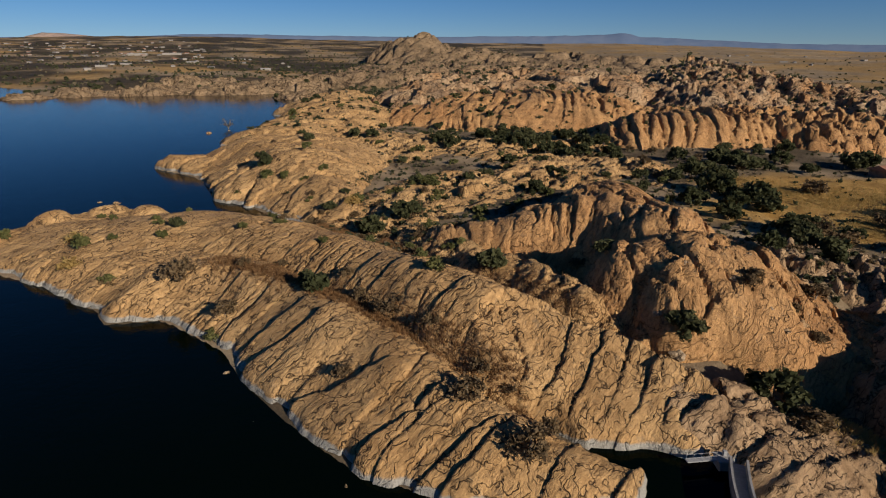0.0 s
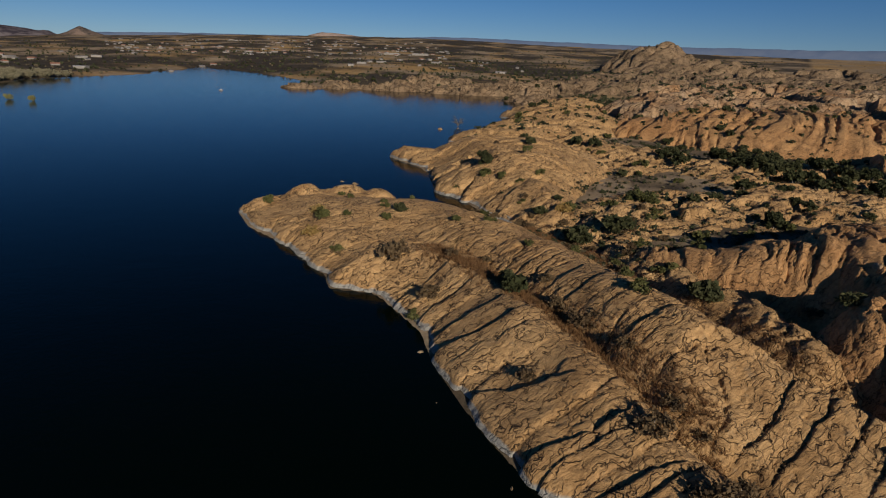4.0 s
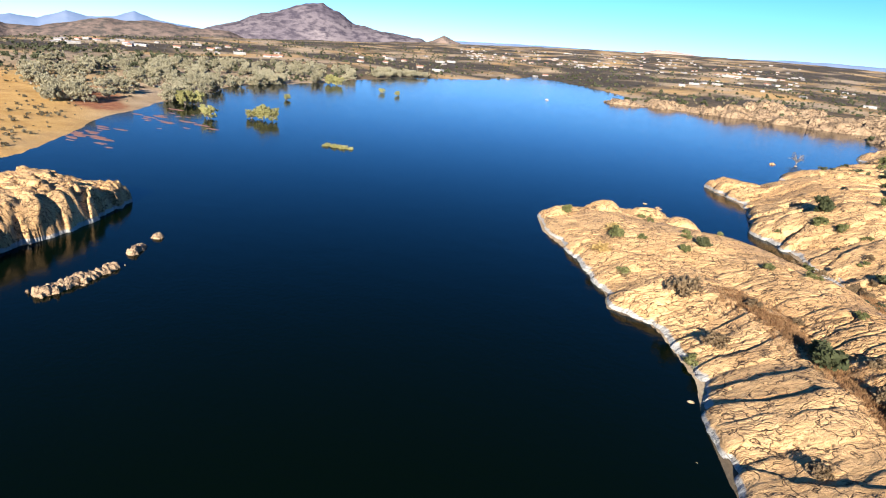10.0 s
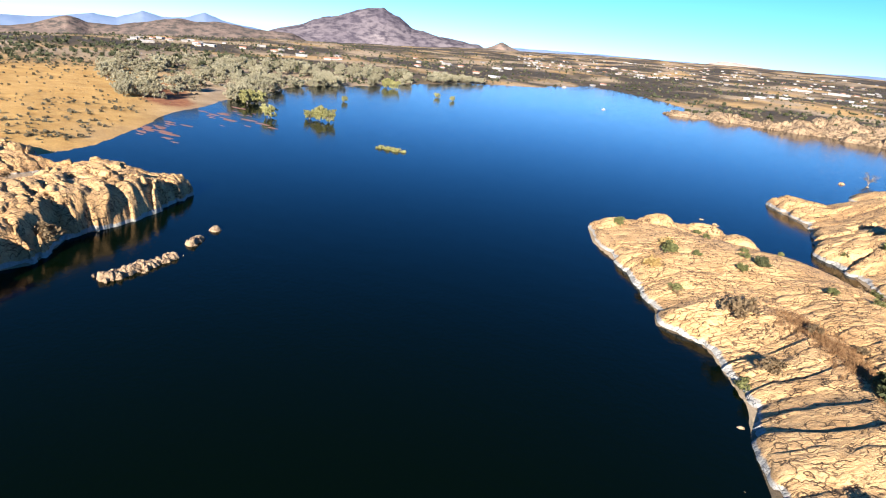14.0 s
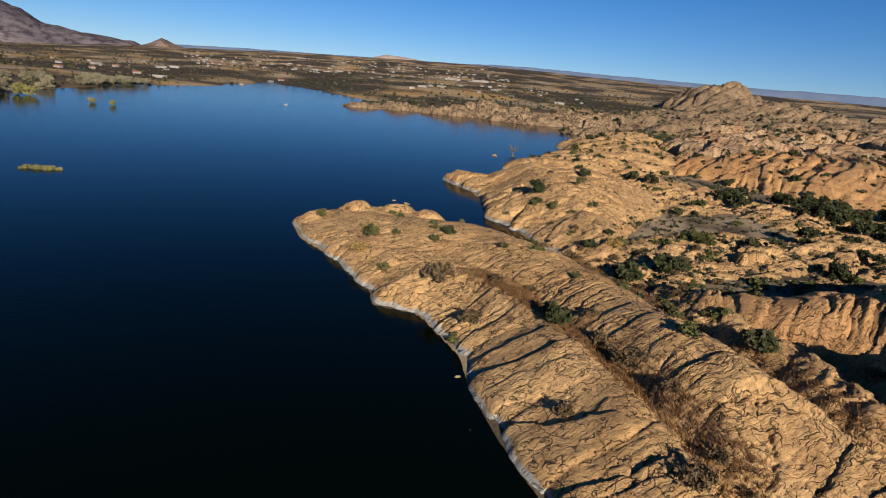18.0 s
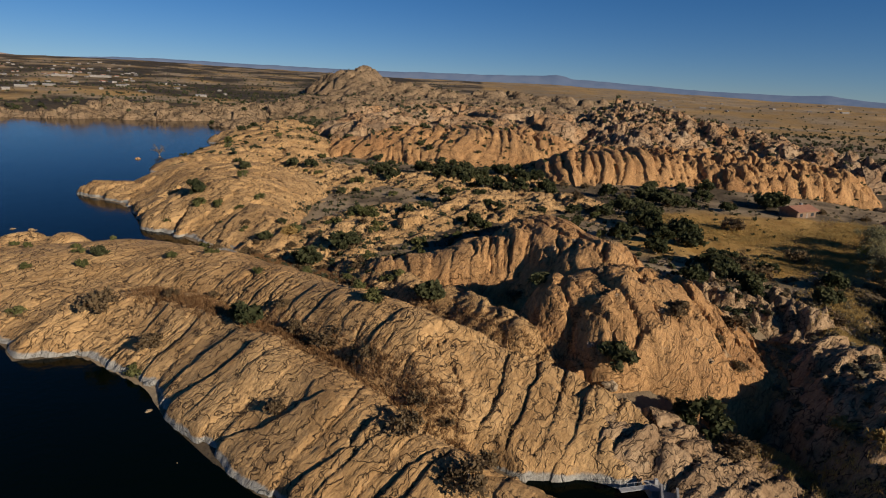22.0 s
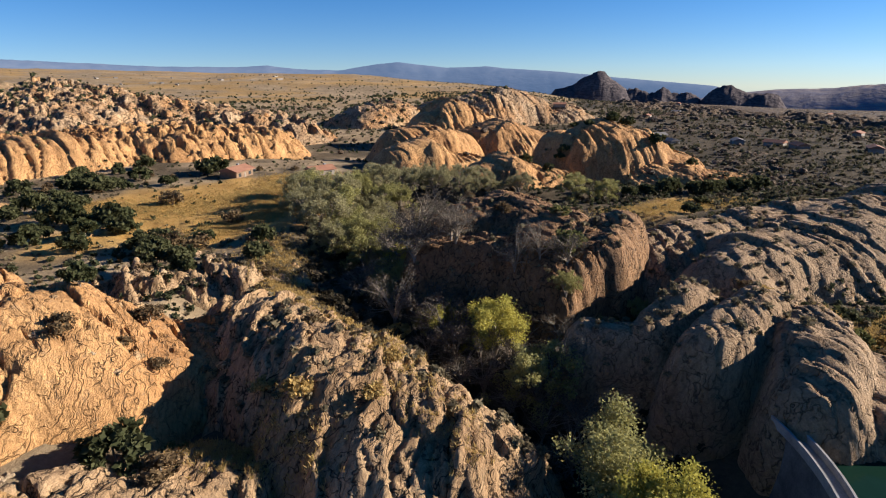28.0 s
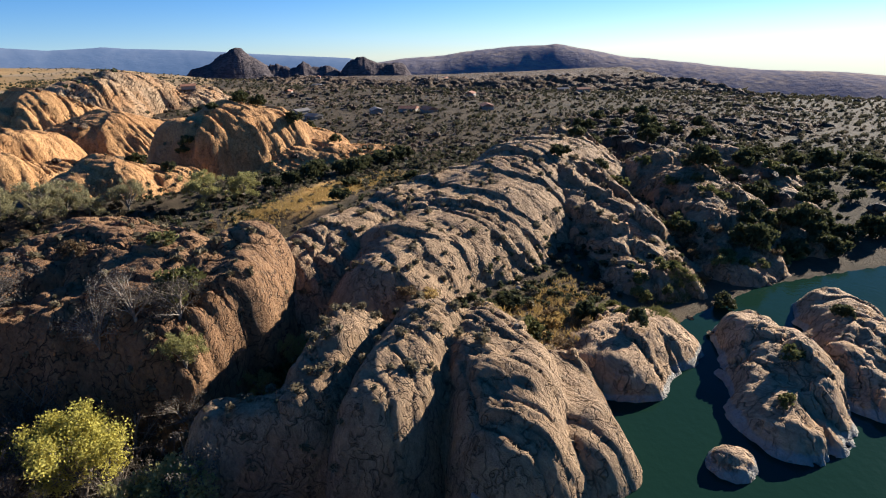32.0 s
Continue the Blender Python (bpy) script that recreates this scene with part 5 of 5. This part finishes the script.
stand(far_pales, belt(150, -88, -62, 24, 150, 3), 17)
stand(far_pales[:1], [(-480, 190, 8)] + belt(60, -60, -44, 4, 60, 4), 18)
stand(far_pales[1:2], [(-500, 230, 8)] + belt(40, -78, -62, -6, 20, 5), 19)
stand(far_yellows, [(-286, 77, 6), (-281, 101, 7), (-276, 104, 6), (-285, 97, 5), (-484, 235, 10), (-478, 240, 8), (-337, 83, 9), (-333, 78, 8), (-364, 147, 4), (-423, 252, 5), (-405, 256, 4)], 20)


# ---- stuff: far brush, grass, boulders ----
def blob_unit(seed, fuzzy=16):
    """Corners and triangles of one small bush or boulder."""
    r3 = np.random.default_rng(seed)
    if fuzzy:
        n = fuzzy
        q = 0.17 * (16 / n) ** 0.42
        c = r3.normal(size=(n, 3))
        c = c / np.linalg.norm(c, axis=1)[:, None] * (0.36 * r3.random((n, 1)) ** 0.4)
        a = r3.normal(size=(n, 3)) * q
        e = r3.normal(size=(n, 3)) * q
        co = np.stack([c - a, c + a, c + e, c - e], 1).reshape(-1, 3)
        k = np.arange(n)[:, None] * 4
        return co, np.concatenate([k + np.array([[0, 2, 1]]), k + np.array([[0, 1, 3]])])
    bm = bmesh.new()
    bmesh.ops.create_icosphere(bm, subdivisions=2, radius=0.5)
    co = np.array([v.co[:] for v in bm.verts]) * (0.8 + 0.35 * r3.random((len(bm.verts), 1)))
    fa = np.array([[v.index for v in f.verts] for f in bm.faces])
    bm.free()
    return co, fa


def top_many(x, y):
    z = ground_z(x, y)
    for x0, y0, step, h in ROCKS:
        i, j = ((x - x0) / step).astype(int), ((y - y0) / step).astype(int)
        ok = (i >= 0) & (j >= 0) & (i < h.shape[0]) & (j < h.shape[1])
        z[ok] = np.maximum(z[ok], h[i[ok], j[ok]])
    return z


def spread(name, label, category, mat, n, az0, az1, r0, r1, size, seed, flat=0.8, test=None, fuzzy=16, low=None):
    r4 = np.random.default_rng(seed)
    az, r = np.radians(r4.uniform(az0, az1, n)), np.exp(r4.uniform(math.log(r0), math.log(r1), n))
    x, y = r * np.sin(az), r * np.cos(az)
    keep = (in_poly(x, y, LAKE) > 8) & (fbm(x * 0.006, y * 0.006, 4, seed) + 0.9 * r4.random(n) > 0.25)
    if test is not None:
        keep &= test(x, y)
    x, y, r = x[keep], y[keep], r[keep]
    z = top_many(x, y)
    if low is not None:
        flat_places = z - ground_z(x, y) < low
        x, y, r, z = x[flat_places], y[flat_places], r[flat_places], z[flat_places]
    s = (size[0] + (size[1] - size[0]) * r4.random(len(x)) ** 1.6) * np.clip(r / 600, 0.62, 1.0)
    verts, faces, base_n = [], [], 0
    units = [blob_unit(seed + k, fuzzy) for k in range(4)]
    for k in range(4):
        sel = np.arange(len(x)) % 4 == k
        co, fa = units[k]
        turn = r4.random(sel.sum()) * 6.283
        cx = co[None, :, 0] * np.cos(turn)[:, None] - co[None, :, 1] * np.sin(turn)[:, None]
        cy = co[None, :, 0] * np.sin(turn)[:, None] + co[None, :, 1] * np.cos(turn)[:, None]
        vx = x[sel][:, None] + cx * s[sel][:, None]
        vy = y[sel][:, None] + cy * s[sel][:, None]
        vz = z[sel][:, None] + (co[None, :, 2] * flat + 0.25) * s[sel][:, None]
        verts.append(np.stack([vx, vy, vz], -1).reshape(-1, 3))
        faces.append((fa[None] + (np.arange(sel.sum()) * len(co))[:, None, None] + base_n).reshape(-1, 3))
        base_n += sel.sum() * len(co)
    me = mesh_from(name, np.concatenate(verts), np.concatenate(faces), mat, False)
    return tagged(new(name, me), label, category, kind="stuff")


far_juniper = foliage("far_juniper", (0.035, 0.045, 0.022), (0.085, 0.085, 0.045))
far_scrub = foliage("far_scrub", (0.11, 0.09, 0.055), (0.22, 0.18, 0.11))
def sparse(x, y):
    """Few bushes on the open plain."""
    return (np.degrees(np.arctan2(x, y)) < 6) | (y < 700) | (hash2(np.floor(x), np.floor(y), 5) < 0.12)


spread("far_brush", "dark juniper brush dotting the plains", "brush", far_juniper, 15000, -108, 60, 460, 3000, (2.4, 6.5), 201, test=sparse)
spread("far_brush", "pale dry scrub dotting the plains", "brush", far_scrub, 7000, -108, 60, 420, 2600, (2.0, 5.0), 202, test=sparse)
# juniper leaf colours lightened to paint haze over the eastern brush
east_haze_leaf = foliage("hazy_east_brush_leaf", (0.05, 0.05, 0.03), (0.11, 0.098, 0.06))
spread("east_brush", "dense dark brush below the long ridge", "brush", east_haze_leaf, 17000, 52, 134, 190, 2400, (1.8, 5.0), 203, fuzzy=18, low=3.0, test=lambda x, y: (x > 190) | (y < -28))
east_twig = foliage("east_scrub_twig", (0.065, 0.055, 0.04), (0.13, 0.105, 0.072))
spread("east_scrub", "grey-brown scrub between the boulders", "brush", east_twig, 7000, 52, 134, 190, 2000, (1.4, 4.0), 204, fuzzy=16, low=3.0, test=lambda x, y: (x > 190) | (y < -28))
spread("slab_scrub", "small shrubs lodged in the rock cracks", "brush", far_juniper, 4200, -25, 50, 270, 1500, (1.8, 5.0), 205)
spread("canyon_brush", "low dark brush on the canyon sides", "brush", far_scrub, 2600, 35, 108, 70, 260, (1.2, 3.2), 207, fuzzy=60, test=lambda x, y: (x > 52) & ~((x > 84) & (x < 165) & (y > 118) & (y < 186)))
thicket = foliage("thicket_twig", (0.035, 0.03, 0.02), (0.085, 0.068, 0.043))
spread("canyon_thicket", "dense dark leafless thicket on the canyon floor", "brush", thicket, 9000, 35, 108, 62, 240, (1.6, 4.2), 209, 0.9, fuzzy=70, test=lambda x, y: (line_dist(x, y, CANYON)[0] < 17) & (np.hypot(x - DAM_C[0], y - DAM_C[1]) > 0) & (x > 58), low=2.0)
spread("valley_brush", "dark green brush between the eastern slopes", "brush", far_juniper, 6500, 50, 112, 105, 270, (1.0, 3.0), 210, fuzzy=50, low=2.2, test=lambda x, y: (x > 100) & ~((np.hypot((x - 185) / 30, (y - 48) / 9) < 1)))
spread("west_scrub", "dry pale bushes on the gold west shore", "brush", far_scrub, 1500, -106, -80, 215, 620, (1.2, 4.0), 211, fuzzy=24)
spread("gully_brush", "low shrubs between the granite benches", "brush", far_juniper, 3200, -26, 36, 112, 300, (1.0, 3.4), 208, fuzzy=36, low=3.2)
spread("gully_scrub", "low brown scrub between the granite benches", "brush", far_scrub, 5000, -28, 44, 108, 320, (0.8, 2.4), 212, fuzzy=24, low=3.0, test=lambda x, y: ~((x > 84) & (x < 165) & (y > 118) & (y < 186)))
spread("boulder_field", "scattered boulders on the rocky slopes", "boulder", rock_hill_mat, 1500, 40, 132, 150, 900, (1.5, 6.0), 206, 0.7, fuzzy=0, test=lambda x, y: (x > 205) | (y < -35) | (y > 190))


def tufts(name, label, mat, lines, n, seed, tall=0.4):
    """Blades of dry grass along bent lines of (x, y, half width)."""
    r5 = np.random.default_rng(seed)
    pos = []
    for line in lines:
        for (ax, ay, aw), (bx, by, bw) in zip(line, line[1:]):
            k = max(4, int(n * math.hypot(bx - ax, by - ay)))
            t = r5.random(k)
            w = aw + t * (bw - aw)
            pos.append(np.stack([ax + t * (bx - ax) + w * r5.normal(size=k) * 0.6, ay + t * (by - ay) + w * r5.normal(size=k) * 0.6], -1))
    pos = np.concatenate(pos)
    z = top_many(pos[:, 0], pos[:, 1])
    keep = z > 0.3
    if name == "canyon_grass":
        keep = z > -20
    pos, z = pos[keep], z[keep]
    quads = []
    for k in range(9):
        a = r5.random(len(pos)) * 6.283
        hgt = tall * (0.5 + r5.random(len(pos)))
        w = 0.03 + 0.03 * r5.random(len(pos))
        ox, oy = r5.normal(size=len(pos)) * 0.18, r5.normal(size=len(pos)) * 0.18
        lx, ly = r5.normal(size=len(pos)) * 0.25, r5.normal(size=len(pos)) * 0.25
        bx, by = pos[:, 0] + ox, pos[:, 1] + oy
        dx, dy = np.cos(a) * w, np.sin(a) * w
        quads.append(np.stack([np.stack([bx - dx, by - dy, z - 0.08], -1), np.stack([bx + dx, by + dy, z - 0.08], -1),
                               np.stack([bx + lx + dx * 0.3, by + ly + dy * 0.3, z + hgt], -1), np.stack([bx + lx - dx * 0.3, by + ly - dy * 0.3, z + hgt], -1)], 1))
    v = np.concatenate(quads).reshape(-1, 3)
    return tagged(new(name, mesh_from(name, v, np.arange(len(v)).reshape(-1, 4), mat, False)), label, "grass", kind="stuff")


rust_grass = foliage("rust_grass_blade", (0.17, 0.085, 0.035), (0.32, 0.19, 0.09))
tufts("gully_grass", "rust-brown dry grass in the gully of the ridge", rust_grass, [[(8, 58, 1.5), (-4, 68, 2.0), (-20, 82, 2.2), (-42, 96, 3)], [(-30, 128, 4), (-16, 116, 4), (6, 92, 3), (24, 72, 3)]], 34, 301)
tufts("meadow_grass", "gold dry grass of the meadow", leaf_gold, [[(82, 176, 9), (104, 158, 14), (126, 150, 14), (160, 172, 10)], [(90, 126, 6), (110, 134, 8), (125, 140, 8)]], 70, 302)
tufts("ledge_grass", "thin yellow grass between the ledges", leaf_gold, [[(60, 30, 3), (66, 44, 4), (72, 60, 4), (74, 74, 5)]], 12, 304)
tufts("shore_grass", "green grass strip at the head of the cove", leaf_olive, [[(116, -14, 1.5), (122, -17, 2.0), (130, -22, 1.5)]], 90, 305, 0.3)
tufts("canyon_grass", "yellow grass on the canyon ledges", leaf_gold, [[(74, 74, 3), (84, 92, 6), (96, 110, 7)], [(112, 4, 4), (122, 0, 5), (128, -4, 4)], [(46, 62, 3), (50, 56, 3), (52, 46, 3)], [(160, 58, 5), (190, 46, 6), (215, 36, 5)]], 40, 303)


def boulder(seed, label):
    bm = bmesh.new()
    bmesh.ops.create_icosphere(bm, subdivisions=3, radius=0.5)
    for v in bm.verts:
        d = 0.72 + 0.5 * noise.noise(v.co * 2.1 + Vector((seed, 0, 0))) + 0.14 * noise.noise(v.co * 6 + Vector((seed, 5, 0)))
        v.co = Vector((v.co.x * 1.15, v.co.y, v.co.z * 0.75)) * d * 1.3
    me = bpy.data.meshes.new("boulder")
    bm.to_mesh(me)
    bm.free()
    me.materials.append(boulder_mat)
    return tagged(new("boulder", me), label, "boulder", group="loose boulders")


PARTS.update(dict.fromkeys(("boulder", "boulder.001", "boulder.002"), []))
stones = [boulder(3, "weathered granite boulder lying loose"), boulder(11, "angular granite boulder lying loose"), boulder(19, "pale granite boulder lying loose")]
spots = scatter(70, 28, 82, 26, 112, 0.7, 2.4, lambda x, y: True) + scatter(40, 100, 130, -14, 16, 0.6, 2.0, lambda x, y: True) + scatter(30, 60, 120, 90, 130, 0.8, 2.2, lambda x, y: True)
spots += [(-31.5, 68.5, 1.4), (-24, 57.5, 1.2), (-11, 47.5, 1.3), (19, 49.5, 1.8), (-97, 158, 3), (-102, 159, 2.2), (-128, 300, 4), (-122, 310, 3), (90.5, -9.8, 1.2), (89, -10.6, 1.0), (117, -17, 1.2), (121, -19, 1.4), (116, -20, 1.0)]
stand(stones, spots, 21, 0.6)

# ---- the dam ----
dam = tagged(new("arch_dam"), "thin curved concrete arch dam closing the canyon", "dam")


def swept(name, profile, n=60):
    """A profile of (outward offset, height) rows swept along the arc."""
    verts, k = [], len(profile)
    for a in np.linspace(DAM_A0, DAM_A1, n):
        ca, sa = math.cos(radians(a)), math.sin(radians(a))
        for off, z in profile:
            verts.append((DAM_C[0] + (DAM_R + off) * ca, DAM_C[1] + (DAM_R + off) * sa, z))
    faces = [(i * k + j, i * k + (j + 1) % k, (i + 1) * k + (j + 1) % k, (i + 1) * k + j) for i in range(n - 1) for j in range(k)]
    me = mesh_from(name, verts, faces, concrete, False)
    return me


dam_wall = part("wall", swept("wall", [(0.7, -16), (0.7, 0.9), (-0.7, 0.9), (-1.2, -3), (-3.6, -16)]), dam, "dam wall in concrete darkened to stand in for shade")
# shade painted into the wall only; walkway and parapets keep plain concrete
dam_wall.data.materials[0] = shade_concrete
part("walkway", swept("walkway", [(0.85, 0.9), (0.85, 1.15), (-0.95, 1.15), (-0.95, 0.9)]), dam, "pale concrete walkway")
part("parapet", swept("parapet", [(0.85, 1.15), (0.85, 1.95), (0.62, 1.95), (0.62, 1.15)]), dam)
part("parapet", swept("parapet", [(-0.72, 1.15), (-0.72, 1.95), (-0.95, 1.95), (-0.95, 1.15)]), dam)


def box(name, size, mat, parent, loc, turn=0.0, label=""):
    bm = bmesh.new()
    bmesh.ops.create_cube(bm, size=1.0)
    for v in bm.verts:
        v.co = Vector((v.co.x * size[0], v.co.y * size[1], v.co.z * size[2]))
    bmesh.ops.bevel(bm, geom=list(bm.edges), offset=min(size) * 0.08, segments=1, affect="EDGES")
    me = bpy.data.meshes.new(name)
    bm.to_mesh(me)
    bm.free()
    me.materials.append(mat)
    ob = part(name, me, parent, label, loc)
    ob.rotation_euler = (0, 0, radians(turn))
    return ob


gate = tagged(new("gate_platform"), "concrete outlet gate platform with a steel footbridge", "platform")
gate.location = (28.4, 51.0, -0.5)
gate.scale = (0.55, 0.55, 0.55)
box("pier", (2.2, 2.6, 7.0), concrete, gate, (0, 0, -0.6))
box("deck", (3.0, 3.2, 0.3), concrete, gate, (0, 0, 3.05))
box("footbridge", (6.5, 1.1, 0.18), steel, gate, (-4.2, -0.6, 3.0), 8, "narrow steel footbridge")
for yy in (-1.1, -0.1):
    box("rail", (6.5, 0.06, 0.06), steel, gate, (-4.2, yy, 4.0), 8)
    for k in range(5):
        box("post", (0.06, 0.06, 1.0), steel, gate, (-7.2 + k * 1.5, yy - 0.42 + k * 0.21, 3.55))
box("gate_wheel_box", (0.7, 0.7, 1.1), steel, gate, (0.4, 0.5, 3.7))


# ---- buildings ----
def gable(name, w, d, h, mat, parent, z, label=""):
    v = [(-w / 2, -d / 2, 0), (w / 2, -d / 2, 0), (w / 2, d / 2, 0), (-w / 2, d / 2, 0), (-w / 2, 0, h), (w / 2, 0, h), (-w / 2, -d / 2, -0.18), (w / 2, -d / 2, -0.18), (w / 2, d / 2, -0.18), (-w / 2, d / 2, -0.18)]
    f = [(0, 1, 5, 4), (2, 3, 4, 5), (6, 7, 1, 0), (8, 9, 3, 2), (9, 8, 7, 6)]
    t = [(0, 4, 3), (1, 2, 5), (6, 0, 3, 9), (1, 7, 8, 2)]
    me = bpy.data.meshes.new(name)
    me.from_pydata(v, [], f + t)
    me.materials.append(mat)
    return part(name, me, parent, label, (0, 0, z))


def cabin(label, wall_mat, roof, w, d, h, loc, turn):
    root = tagged(new("cabin"), label, "house")
    root.location = (loc[0], loc[1], top_z(*loc) - 0.3)
    root.rotation_euler = (0, 0, radians(turn))
    box("wall", (w, d, h + 0.6), wall_mat, root, (0, 0, (h + 0.6) / 2 - 0.3))
    gable("roof", w * 1.12, d * 1.2, h * 0.55, roof, root, h + 0.2)
    for k in (-0.3, 0.28):
        win = box("window", (1.4, 0.12, 1.2), glass_dark, root, (w * k, -d / 2 - 0.03, h * 0.55))
        box("sill", (1.7, 0.2, 0.1), wall_mat, win, (0, -0.05, -0.65))
    box("door", (1.0, 0.12, 2.0), bark, root, (0, -d / 2 - 0.03, 1.0))
    box("chimney", (0.8, 0.8, 1.6), concrete, root, (w * 0.25, d * 0.15, h + h * 0.45))
    return root


timber = plain("weathered_timber", (0.16, 0.10, 0.065), (0.26, 0.17, 0.11), 1.2)
cabin("low red-roofed cabin at the edge of the meadow", timber, roof_red, 10, 7, 2.6, (141, 189), 20)
cabin("tan cottage with a brown roof by the cottonwoods", stucco, roof_red, 9, 5.5, 2.5, (160, 166), -15)
cabin("small grey shed beside the trees", timber, roof_mat, 6, 4.5, 2.4, (172, 150), 30)
cabin("small pale shed behind the cottages", stucco, roof_mat, 5, 4, 2.2, (180, 158), 10)


def house_template(roof, label, w, d, h, flat=False):
    root = tagged(new("house"), label, "house", group="houses of the far town")
    w, d, h = w * 0.72, d * 0.72, h * 0.8
    box("wall", (w, d, h), stucco, root, (0, 0, h / 2))
    if flat:
        box("roof", (w * 1.02, d * 1.02, 0.6), roof, root, (0, 0, h + 0.3))
    else:
        gable("roof", w * 1.1, d * 1.1, h * 0.5, roof, root, h)
    return root


town = [house_template(roof_mat, "distant pale house with a grey roof", 13, 9, 3.2), house_template(roof_red, "distant tan house with a brown roof", 14, 9, 3.4),
        house_template(white_roof, "distant white flat-roofed building", 22, 13, 4.0, True), house_template(white_roof, "long white commercial building far off", 60, 22, 6.0, True)]
r6 = random.Random(5)
rows = []
for az0, az1, r0, r1, n, kinds in ((-88, -68, 880, 1150, 30, (0, 0, 1, 1, 2)), (-52, -22, 1400, 2900, 200, (0, 1, 1, 0, 2)), (-62, -40, 900, 1500, 20, (0, 1, 2)), (-32, -10, 1000, 1500, 16, (0, 2)), (22, 45, 1400, 2600, 16, (2, 0)), (62, 100, 360, 900, 16, (0, 1))):
    for k in range(n):
        az, r = radians(r6.uniform(az0, az1)), math.exp(r6.uniform(math.log(r0), math.log(r1)))
        rows.append((r * math.sin(az), r * math.cos(az), r6.choice(kinds), r6.uniform(0, 180)))
rows += [(-700, 1480, 3, 15), (-780, 1470, 3, 15)]
first = set()
for x, y, k, turn in rows:
    m = pose(x, y, float(top_many(np.array([x]), np.array([y]))[0]) - 0.5, 0, 0, turn)
    if k not in first:
        first.add(k)
        town[k].matrix_basis = m
    else:
        again(town[k], m)

boat = tagged(new("boat"), "small white boat far out on the lake", "boat")
boat.location = (-398, 420, 0)
bm = bmesh.new()
bmesh.ops.create_uvsphere(bm, u_segments=16, v_segments=8, radius=1)
for v in bm.verts:
    v.co = Vector((v.co.x * 2.6, v.co.y * 0.9, min(v.co.z, 0.25) * 0.9 + 0.3))
me = bpy.data.meshes.new("hull")
bm.to_mesh(me)
bm.free()
me.materials.append(white_roof)
part("hull", me, boat)
box("cabin_top", (1.2, 1.0, 0.9), white_roof, boat, (0.2, 0, 0.9))


# floating weed and the grassy islet
def weed(name, label, mat, centre, spread_r, n, seed, size):
    r7 = np.random.default_rng(seed)
    verts, faces = [], []
    for k in range(n):
        cx, cy = centre[0] + r7.normal() * spread_r, centre[1] + r7.normal() * spread_r * 0.4
        s, a0 = size * (0.4 + r7.random()), r7.random() * 6.283
        base_n = len(verts)
        verts.append((cx, cy, 0.10))
        for j in range(9):
            a = j / 9 * 6.283
            q = s * (0.6 + 0.6 * r7.random())
            dx, dy = q * math.cos(a), 0.35 * q * math.sin(a)
            verts.append((cx + dx * math.cos(0.5) - dy * math.sin(0.5), cy + dx * math.sin(0.5) + dy * math.cos(0.5), 0.0))
        faces += [(base_n, base_n + 1 + j, base_n + 1 + (j + 1) % 9) for j in range(9)]
    return tagged(new(name, mesh_from(name, verts, faces, mat, False)), label, "water weed", kind="stuff")


weed_mat = plain("red_water_weed", (0.14, 0.06, 0.045), (0.24, 0.12, 0.08), 0.5)
weed("floating_weed", "reddish floating weed near the marsh shore", weed_mat, (-246, 24), 12, 26, 401, 3.5)
weed("floating_weed", "brown weed rafts between the willow clumps", weed_mat, (-285, 60), 22, 24, 402, 4)
reeds = [shrub("reed_patch", "yellow-green reeds growing on a tiny islet", "reeds", leaf_cotton, k, 60, 0.06, 0.16, 0.6) for k in (41, 42)]
stand(reeds, [(-209, 104, 5), (-206, 106, 5), (-212, 102, 4), (-203.5, 108, 3.4), (-208, 106, 4)], 30)
